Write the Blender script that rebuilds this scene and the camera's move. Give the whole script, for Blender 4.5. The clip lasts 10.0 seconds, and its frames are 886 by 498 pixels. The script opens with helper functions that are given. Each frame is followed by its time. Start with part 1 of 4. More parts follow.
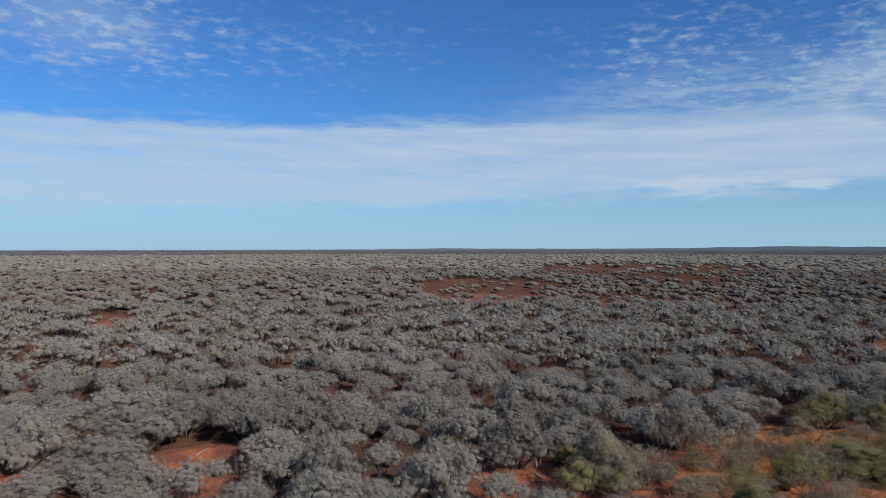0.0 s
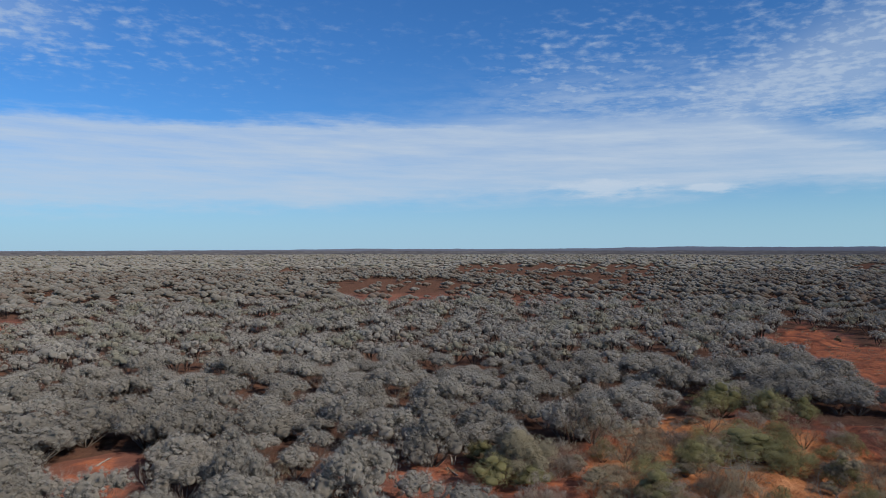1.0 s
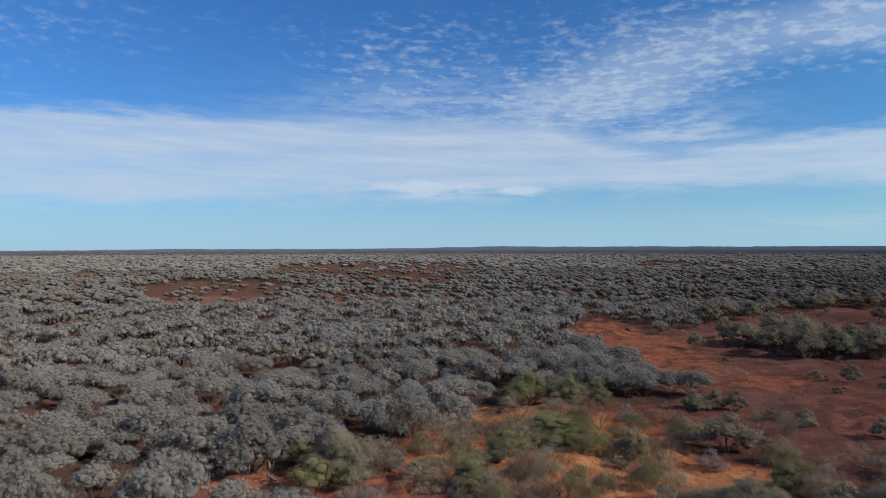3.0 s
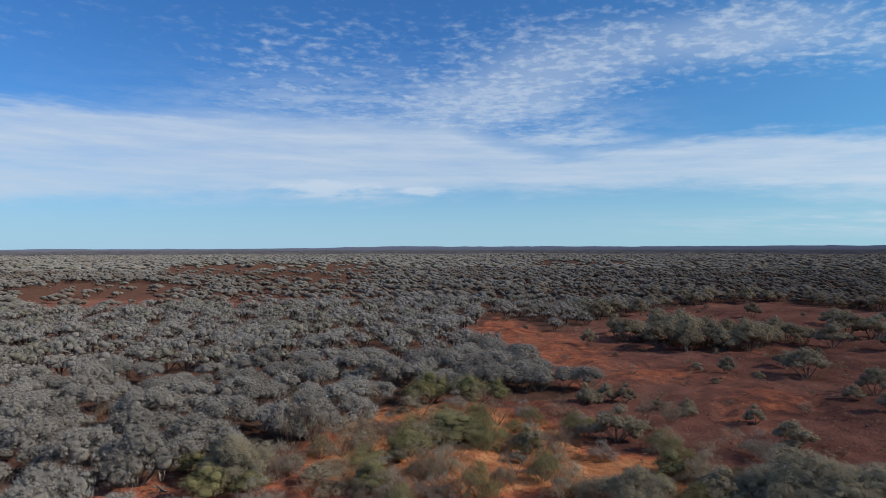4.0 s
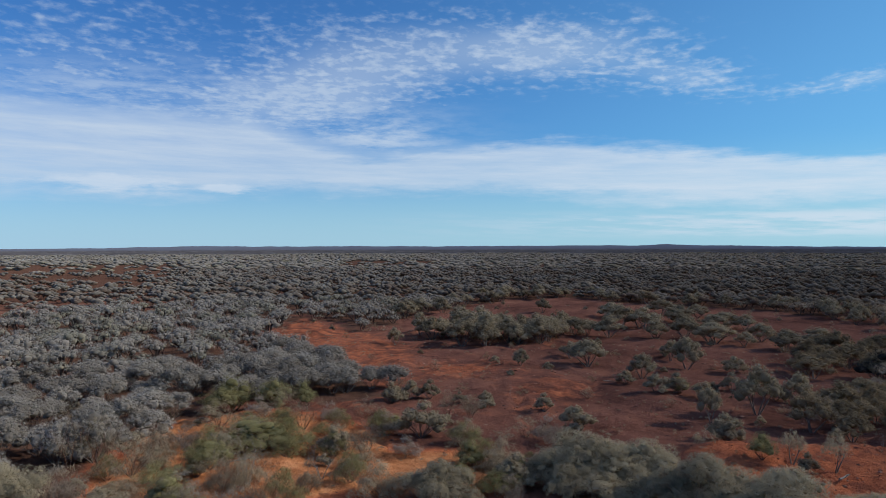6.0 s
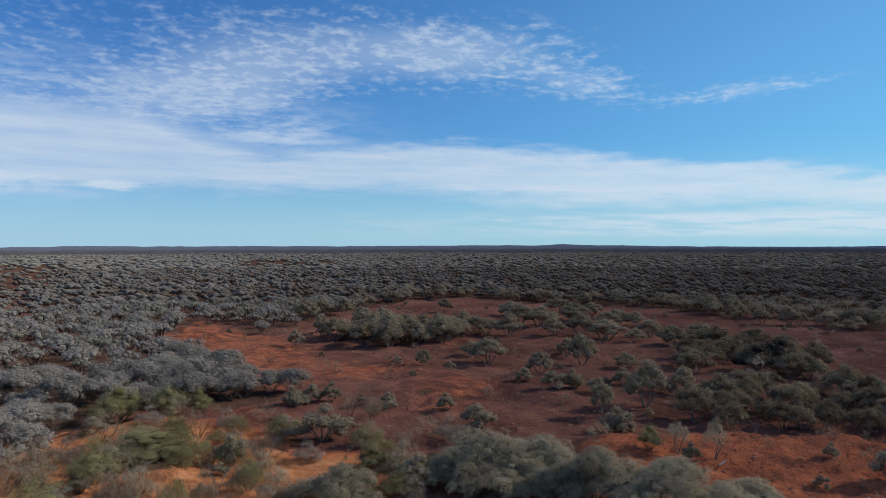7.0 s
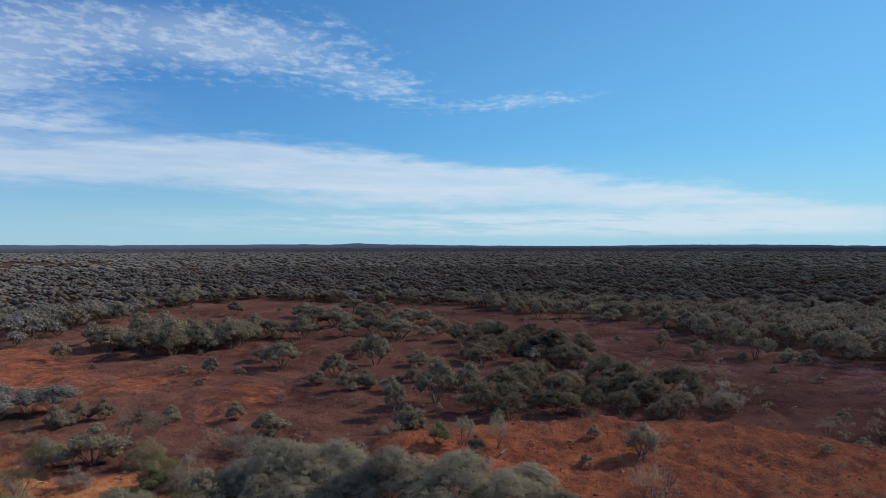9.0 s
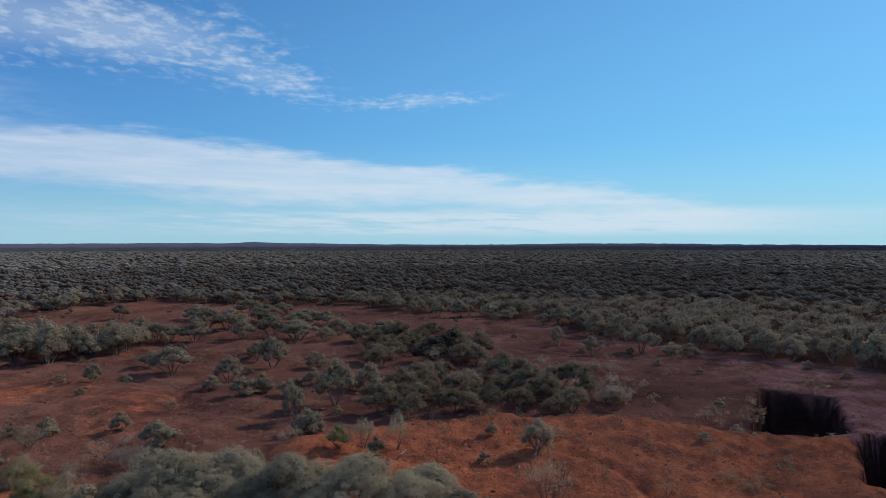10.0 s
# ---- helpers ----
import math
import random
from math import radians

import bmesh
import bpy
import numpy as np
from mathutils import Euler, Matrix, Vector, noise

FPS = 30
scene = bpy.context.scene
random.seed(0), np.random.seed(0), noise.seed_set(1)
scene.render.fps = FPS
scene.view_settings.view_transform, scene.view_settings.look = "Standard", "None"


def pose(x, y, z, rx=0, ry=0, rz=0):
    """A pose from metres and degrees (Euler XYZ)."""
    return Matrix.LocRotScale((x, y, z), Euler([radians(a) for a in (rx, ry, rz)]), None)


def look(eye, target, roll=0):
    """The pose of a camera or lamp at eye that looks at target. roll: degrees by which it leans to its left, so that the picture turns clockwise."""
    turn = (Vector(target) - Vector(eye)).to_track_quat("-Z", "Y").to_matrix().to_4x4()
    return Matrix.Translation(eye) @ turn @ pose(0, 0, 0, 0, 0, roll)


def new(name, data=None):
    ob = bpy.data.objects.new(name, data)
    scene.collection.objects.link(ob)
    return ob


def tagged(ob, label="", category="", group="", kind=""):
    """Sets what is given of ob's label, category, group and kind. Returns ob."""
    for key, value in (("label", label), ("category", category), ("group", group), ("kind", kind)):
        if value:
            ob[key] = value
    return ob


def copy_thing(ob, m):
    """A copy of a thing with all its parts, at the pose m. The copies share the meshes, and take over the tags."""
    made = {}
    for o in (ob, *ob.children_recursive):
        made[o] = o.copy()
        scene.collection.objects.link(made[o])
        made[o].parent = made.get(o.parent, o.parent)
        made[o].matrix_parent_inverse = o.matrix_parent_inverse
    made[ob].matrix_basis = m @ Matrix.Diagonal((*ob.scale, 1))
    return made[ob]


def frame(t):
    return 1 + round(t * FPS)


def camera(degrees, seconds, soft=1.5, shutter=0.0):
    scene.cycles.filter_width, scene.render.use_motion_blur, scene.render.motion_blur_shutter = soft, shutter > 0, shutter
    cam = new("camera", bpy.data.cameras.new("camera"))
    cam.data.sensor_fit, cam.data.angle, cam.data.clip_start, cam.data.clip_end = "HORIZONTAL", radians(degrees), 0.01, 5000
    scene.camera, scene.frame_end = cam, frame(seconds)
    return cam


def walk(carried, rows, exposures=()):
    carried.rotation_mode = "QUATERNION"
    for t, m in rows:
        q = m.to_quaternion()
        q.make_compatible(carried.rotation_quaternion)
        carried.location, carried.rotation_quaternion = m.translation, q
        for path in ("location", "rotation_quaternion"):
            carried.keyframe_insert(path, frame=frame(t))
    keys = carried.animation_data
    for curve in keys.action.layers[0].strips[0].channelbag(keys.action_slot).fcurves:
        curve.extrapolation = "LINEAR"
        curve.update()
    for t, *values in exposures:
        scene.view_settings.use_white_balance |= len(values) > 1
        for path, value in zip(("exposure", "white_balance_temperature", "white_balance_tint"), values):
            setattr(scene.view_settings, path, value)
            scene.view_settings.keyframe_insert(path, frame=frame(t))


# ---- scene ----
# ---- camera ----
cam = camera(65.80, 10.0, soft=0.75)
STOPS = -0.25
walk(cam, [
    (0.0, pose(-0.20, 0.34, 16.08, 89.873, 0.016, 0.017)),
    (0.5, pose(-0.18, 0.30, 16.04, 89.890, 0.038, -3.453)),
    (1.0, pose(-0.15, 0.26, 16.00, 89.897, 0.058, -6.976)),
    (1.5, pose(-0.13, 0.22, 15.98, 89.897, 0.077, -10.282)),
    (2.0, pose(-0.11, 0.19, 15.96, 89.891, 0.094, -14.454)),
    (2.5, pose(-0.09, 0.15, 15.94, 89.883, 0.108, -18.031)),
    (4.0, pose(-0.03, 0.06, 15.95, 89.847, 0.141, -30.043)),
    (4.5, pose(-0.02, 0.03, 15.97, 89.835, 0.148, -33.933)),
    (5.0, pose(0.00, 0.00, 16.00, 89.823, 0.153, -37.760)),
    (5.5, pose(0.02, -0.03, 16.03, 89.811, 0.157, -42.004)),
    (7.0, pose(0.06, -0.10, 16.19, 89.768, 0.156, -54.127)),
    (7.5, pose(0.07, -0.12, 16.25, 89.749, 0.152, -58.674)),
    (8.0, pose(0.08, -0.14, 16.33, 89.723, 0.147, -62.768)),
    (8.5, pose(0.09, -0.15, 16.41, 89.691, 0.139, -67.203)),
    (9.0, pose(0.10, -0.17, 16.50, 89.648, 0.130, -71.180)),
    (9.5, pose(0.10, -0.18, 16.60, 89.593, 0.119, -75.556)),
    (10.0, pose(0.11, -0.20, 16.70, 89.523, 0.107, -79.512)),
], exposures=[(0.0, STOPS - 0.16), (2.5, STOPS - 0.1), (5.0, STOPS - 0.03), (7.0, STOPS), (10.0, STOPS)])

# ---- light: sun and a sky with two layers of cloud ----
SUN_BEARING, SUN_HEIGHT = 134.5, 32.0     # degrees, clockwise from +y, and above the horizon
sun = new("sun", bpy.data.lights.new("sun", "SUN"))
sun.data.energy, sun.data.angle, sun.data.color = 4.8, radians(0.53), (1.0, 0.93, 0.82)
sb, sh = radians(SUN_BEARING), radians(SUN_HEIGHT)
sun_dir = Vector((math.sin(sb) * math.cos(sh), math.cos(sb) * math.cos(sh), math.sin(sh)))
sun.matrix_world = look(sun_dir * 50, (0, 0, 0))


class Nodes:
    """Small helper to write node graphs as expressions."""

    def __init__(self, tree):
        self.tree = tree
        tree.nodes.clear()

    def add(self, kind, _out=0, _set=(), **inputs):
        n = self.tree.nodes.new(kind)
        for key, value in dict(_set).items():
            setattr(n, key, value)
        for key, value in inputs.items():
            name = key.replace("_", " ")
            sock = n.inputs[int(key[1:])] if key[0] == "i" and key[1:].isdigit() else n.inputs[name]
            self.put(sock, value)
        return n.outputs[_out]

    def put(self, sock, value):
        if hasattr(value, "is_linked"):
            self.tree.links.new(value, sock)
        elif value is not None:
            sock.default_value = value

    def m(self, op, a, b=None, c=None, clamp=False):
        n = self.tree.nodes.new("ShaderNodeMath")
        n.operation, n.use_clamp = op, clamp
        for sock, v in zip(n.inputs, (a, b, c)):
            self.put(sock, v)
        return n.outputs[0]

    def mix(self, f, a, b, blend="MIX"):
        n = self.tree.nodes.new("ShaderNodeMix")
        n.data_type, n.blend_type, n.clamp_factor = "RGBA", blend, True
        self.put(n.inputs[0], f), self.put(n.inputs[6], a), self.put(n.inputs[7], b)
        return n.outputs[2]

    def ramp(self, f, stops, interp="LINEAR"):
        n = self.tree.nodes.new("ShaderNodeValToRGB")
        e = n.color_ramp.elements
        n.color_ramp.interpolation = interp
        while len(e) < len(stops):
            e.new(0.5)
        for el, (p, c) in zip(e, stops):
            el.position = p
            el.color = (c, c, c, 1) if isinstance(c, (int, float)) else (*c, 1)
        self.put(n.inputs[0], f)
        return n.outputs[0]

    def span(self, v, a, b, lo=0.0, hi=1.0):
        n = self.tree.nodes.new("ShaderNodeMapRange")
        n.interpolation_type = "SMOOTHSTEP"
        for sock, x in zip(n.inputs, (v, a, b, lo, hi)):
            self.put(sock, x)
        return n.outputs[0]

    def noise(self, vec, scale, detail=4.0, rough=0.5, out=0, **more):
        return self.add("ShaderNodeTexNoise", out, (), Vector=vec, Scale=scale, Detail=detail, Roughness=rough, **more)

    def xyz(self, x, y, z):
        return self.add("ShaderNodeCombineXYZ", 0, (), X=x, Y=y, Z=z)


def make_world():
    w = bpy.data.worlds.new("outback_sky")
    scene.world = w
    w.use_nodes = True
    n = Nodes(w.node_tree)
    sky = n.add("ShaderNodeTexSky", 0, dict(sky_type="NISHITA", sun_disc=False, sun_elevation=sh, sun_rotation=sb,
                                            altitude=400.0, air_density=1.0, dust_density=0.5, ozone_density=3.0))
    d = n.add("ShaderNodeTexCoord", 0)
    sep = n.tree.nodes.new("ShaderNodeSeparateXYZ")
    n.put(sep.inputs[0], d)
    x, y, z = sep.outputs
    az = n.m("MULTIPLY", n.m("ARCTAN2", x, y), 57.2958)
    el = n.m("MULTIPLY", n.m("ARCSINE", z), 57.2958)
    zc = n.m("MAXIMUM", z, 0.02)
    u, v = n.m("DIVIDE", x, zc), n.m("DIVIDE", y, zc)
    flat = n.xyz(u, v, 0.0)

    def along(points):
        """A height in degrees that follows the bearing."""
        lo, hi = -180.0, 180.0
        stops = [((a - lo) / (hi - lo), e / 20.0) for a, e in points]
        f = n.m("DIVIDE", n.m("SUBTRACT", az, lo), hi - lo)
        return n.m("MULTIPLY", n.ramp(f, stops), 20.0)

    # long streaky layer low over the plain
    streak = n.noise(n.xyz(n.m("MULTIPLY", az, 0.09), n.m("MULTIPLY", el, 0.75), 3.1), 1.0, 7.0, 0.58)
    streak2 = n.noise(n.xyz(n.m("MULTIPLY", az, 0.035), n.m("MULTIPLY", el, 0.5), 7.7), 1.6, 6.0, 0.6)
    fine = n.noise(n.xyz(n.m("MULTIPLY", az, 0.4), n.m("MULTIPLY", el, 1.6), 1.3), 1.0, 6.0, 0.62)
    wob = n.m("MULTIPLY", n.m("SUBTRACT", streak, 0.5), 3.0)
    wob2 = n.m("ADD", wob, n.m("MULTIPLY", n.m("SUBTRACT", fine, 0.5), 1.6))
    top = along([(-90, 9.0), (-33, 9.9), (-15, 10.6), (10, 10.9), (30, 10.4), (40, 7.9), (54, 9.0), (66, 7.9), (80, 6.2), (91, 5.2), (99, 4.0), (106, 2.4), (125, 1.5)])
    bot = along([(-90, 2.6), (-33, 2.5), (0, 3.2), (18, 4.0), (26, 3.9), (35, 4.5), (55, 4.1), (68, 3.0), (90, 2.6), (106, 2.0), (125, 1.4)])
    e1 = n.m("ADD", el, wob2)
    band = n.m("MULTIPLY", n.span(n.m("SUBTRACT", top, e1), -0.25, 1.3), n.span(n.m("SUBTRACT", e1, bot), -0.6, 1.3))
    layers = n.noise(n.xyz(n.m("MULTIPLY", az, 0.17), n.m("MULTIPLY", n.m("ADD", el, n.m("MULTIPLY", az, 0.035)), 1.7), 5.9), 1.0, 7.0, 0.62)
    body = n.m("ADD", 0.76, n.m("ADD", n.m("MULTIPLY", n.m("SUBTRACT", streak2, 0.5), 0.8), n.m("MULTIPLY", n.m("SUBTRACT", layers, 0.5), 0.65)), clamp=True)
    band = n.m("MULTIPLY", band, body)
    puff = None
    for a0, e0, sa, se in ((20.5, 4.9, 5.5, 0.8), (28.5, 4.6, 2.6, 0.5)):
        da = n.m("DIVIDE", n.m("SUBTRACT", az, a0), sa)
        de = n.m("DIVIDE", n.m("SUBTRACT", n.m("ADD", el, n.m("MULTIPLY", wob, 0.35)), e0), se)
        q = n.m("EXPONENT", n.m("MULTIPLY", n.m("ADD", n.m("MULTIPLY", da, da), n.m("MULTIPLY", de, de)), -1.0))
        puff = q if puff is None else n.m("MAXIMUM", puff, q)
    puff = n.m("MULTIPLY", n.span(n.m("ADD", puff, n.m("MULTIPLY", n.m("SUBTRACT", fine, 0.5), 1.5)), 0.3, 0.95), 0.65)
    # thin low veil towards the sun
    veil = n.m("MULTIPLY", n.m("MULTIPLY", n.span(az, 35.0, 75.0), n.span(az, 112.0, 98.0, 0.25, 1.0)), n.m("MULTIPLY", n.span(n.m("ADD", el, n.m("MULTIPLY", wob, 0.3)), 0.3, 1.4), n.span(el, 3.1, 2.2)))
    veil = n.m("MULTIPLY", veil, n.span(n.m("ADD", layers, n.span(az, 60.0, 110.0, 0.0, 0.2)), 0.38, 0.64, 0.15, 1.0))

    # rippled high cloud in patches
    def patch(a, e, sa, se, amp, lean=0.0):
        da = n.m("DIVIDE", n.m("SUBTRACT", az, a), sa)
        de = n.m("DIVIDE", n.m("SUBTRACT", n.m("SUBTRACT", el, e), n.m("MULTIPLY", n.m("SUBTRACT", az, a), lean)), se)
        r2 = n.m("ADD", n.m("MULTIPLY", da, da), n.m("MULTIPLY", de, de))
        return n.m("MULTIPLY", n.m("EXPONENT", n.m("MULTIPLY", r2, -1.0)), amp)

    cover = None
    for p in ((-29, 16.5, 9, 4.0, 0.85, 0.0), (-12, 15.5, 16, 5.5, 0.32, 0.0), (17, 13.0, 7, 3.6, 0.62, 0.1), (38, 13.8, 9, 3.3, 1.0, 0.12),
              (55, 15.6, 10, 2.6, 1.05, -0.02), (66, 12.9, 4.5, 1.5, 0.75, -0.12), (78, 11.7, 6.5, 0.8, 0.8, 0.05), (31, 11.3, 11, 2.3, 0.8, 0.0), (30, 17.5, 26, 3.0, 0.3, 0.0)):
        c = patch(*p)
        cover = c if cover is None else n.m("ADD", cover, c)
    # unseen cloud overhead, added to raise and whiten the fill light
    cover = n.m("ADD", cover, n.m("MULTIPLY", n.span(el, 24.0, 40.0), n.span(n.noise(flat, 0.9, 3.0, 0.5), 0.25, 0.55)))
    warp = n.add("ShaderNodeVectorMath", 0, dict(operation="ADD"), i0=flat, i1=n.add("ShaderNodeVectorMath", 0, dict(operation="SCALE"), i0=n.noise(flat, 2.0, 2.0, out=1), Scale=0.35))
    cells = n.noise(warp, 8.5, 3.0, 0.5)
    ripple = n.noise(n.xyz(n.m("MULTIPLY", az, 0.95), n.m("MULTIPLY", n.m("ADD", el, n.m("MULTIPLY", az, 0.05)), 2.1), 0.4), 1.0, 4.0, 0.55)
    tex = n.m("ADD", n.m("MULTIPLY", cells, 0.45), n.m("MULTIPLY", ripple, 0.55))
    mack = n.span(n.m("ADD", n.m("MULTIPLY", tex, 1.5), n.m("MULTIPLY", cover, 0.42)), 0.84, 1.5)
    mack = n.m("MULTIPLY", mack, n.span(cover, 0.04, 0.45))
    soft = n.m("MULTIPLY", n.span(cover, 0.4, 1.4), 0.62)
    thin = n.m("MULTIPLY", n.m("ADD", patch(22, 10.8, 14, 2.6, 0.85), n.m("ADD", patch(36, 11.0, 9, 2.2, 0.75, -0.12), patch(41, 8.8, 6, 1.5, 0.6, -0.05))), n.m("ADD", 0.1, n.m("MULTIPLY", n.span(n.m("ADD", n.m("MULTIPLY", fine, 0.6), n.m("MULTIPLY", streak, 0.5)), 0.4, 0.72), 1.0)))
    mack = n.m("MULTIPLY", n.m("MAXIMUM", mack, n.m("MAXIMUM", soft, thin)), 0.85)

    # clear air: deeper blue overhead, paler low down
    blue = n.mix(1.0, sky, (SKY_TINT[0], SKY_TINT[1], SKY_TINT[2], 1), "MULTIPLY")
    haze = n.m("MULTIPLY", n.span(el, 9.0, -1.0), 0.8)
    white = n.mix(n.span(az, 20.0, 100.0), (6.4, 7.7, 9.4, 1), (8.1, 9.2, 10.4, 1))
    glow = n.m("MULTIPLY", n.m("MULTIPLY", n.span(az, 25.0, 110.0), n.span(az, 250.0, 170.0)), n.span(el, 45.0, 2.0, 0.0, 0.55))
    blue = n.mix(glow, blue, (2.5, 6.8, 8.7, 1))
    c = n.mix(haze, blue, n.mix(n.span(az, 0.0, 80.0), (5.0, 7.6, 9.8, 1), (4.7, 7.8, 9.4, 1)))
    c = n.mix(n.m("MULTIPLY", veil, 0.75), c, white)
    c = n.mix(n.m("MULTIPLY", mack, 0.85), c, white)
    c = n.mix(n.m("MULTIPLY", band, 0.95), c, white)
    c = n.mix(puff, c, (7.2, 8.4, 9.9, 1))
    bg = n.add("ShaderNodeBackground", 0, (), Color=c, Strength=0.1)
    out = n.tree.nodes.new("ShaderNodeOutputWorld")
    n.put(out.inputs[0], bg)


SKY_TINT = (0.44, 0.93, 1.48)
make_world()


# ---- materials ----
def material(name):
    m = bpy.data.materials.new(name)
    m.use_nodes = True
    return m, Nodes(m.node_tree)


def finish(m, n, colour, rough, height=None, strength=0.3, distance=0.05, spec=0.25, through_light=0.0):
    extra = {}
    if height is not None:
        extra["Normal"] = n.add("ShaderNodeBump", 0, (), Height=height, Strength=strength, Distance=distance)
    p = n.add("ShaderNodeBsdfPrincipled", 0, (), Base_Color=colour, Roughness=rough, Specular_IOR_Level=spec, Diffuse_Roughness=1.0, **extra)
    out = n.tree.nodes.new("ShaderNodeOutputMaterial")
    if through_light:
        t = n.add("ShaderNodeBsdfTranslucent", 0, (), Color=colour)
        p = n.add("ShaderNodeMixShader", 0, (), i0=through_light, i1=p, i2=t)
    n.put(out.inputs[0], p)
    return m


def leaf_material(name, dark, mid, light, through_light=0.42):
    """Foliage: one tone a plant, another a spray, some plants greener or drier, and slow drifts over the plain."""
    m, n = material(name)
    tint = n.add("ShaderNodeAttribute", 2, dict(attribute_name="tint"))
    hue = n.add("ShaderNodeAttribute", 2, dict(attribute_name="hue"))
    own = n.add("ShaderNodeObjectInfo", "Random")
    place = n.add("ShaderNodeNewGeometry", "Position")
    drift = n.noise(place, 0.02, 3.0, 0.6)
    f = n.m("ADD", n.m("MULTIPLY", tint, 0.5), n.m("ADD", n.m("MULTIPLY", own, 0.5), n.m("MULTIPLY", n.m("SUBTRACT", drift, 0.5), 0.8)))
    leaf = n.add("ShaderNodeNewGeometry", "Random Per Island")
    f = n.m("ADD", f, n.m("MULTIPLY", n.m("SUBTRACT", leaf, 0.5), 0.3))
    speck = n.noise(place, 7.0, 3.0, 0.6)
    f = n.m("ADD", f, n.m("MULTIPLY", n.m("SUBTRACT", speck, 0.5), 0.45))
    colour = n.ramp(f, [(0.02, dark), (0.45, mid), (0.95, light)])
    # leaf colour darkened by a plant's own amount; by bearing it includes backlit shade
    darkened = n.add("ShaderNodeAttribute", 2, dict(attribute_name="darkened"))
    colour = n.mix(darkened, colour, n.mix(1.0, colour, (0.74, 0.66, 0.575, 1), "MULTIPLY"))
    h = n.m("ADD", hue, n.m("MULTIPLY", n.m("SUBTRACT", own, 0.5), 0.5))
    colour = n.mix(n.span(h, 0.85, 1.05, 0.0, 0.35), colour, n.mix(1.0, colour, (0.72, 0.76, 0.48, 1), "MULTIPLY"))
    colour = n.mix(n.span(tint, -0.2, -0.35), colour, (0.075, 0.055, 0.048, 1))
    colour = n.mix(n.span(h, 0.2, 0.0, 0.0, 0.8), colour, n.mix(1.0, colour, (0.80, 0.66, 0.60, 1), "MULTIPLY"))
    return finish(m, n, colour, 0.75, spec=0.04, through_light=through_light)


def bark_material(name, dark, light):
    m, n = material(name)
    place = n.add("ShaderNodeTexCoord", 3)
    own = n.add("ShaderNodeObjectInfo", "Random")
    a = n.noise(place, 9.0, 5.0, 0.65)
    f = n.m("ADD", n.m("MULTIPLY", own, 0.4), n.m("MULTIPLY", a, 0.7))
    return finish(m, n, n.ramp(f, [(0.25, dark), (0.8, light)]), 0.85, a, 0.6, 0.03)


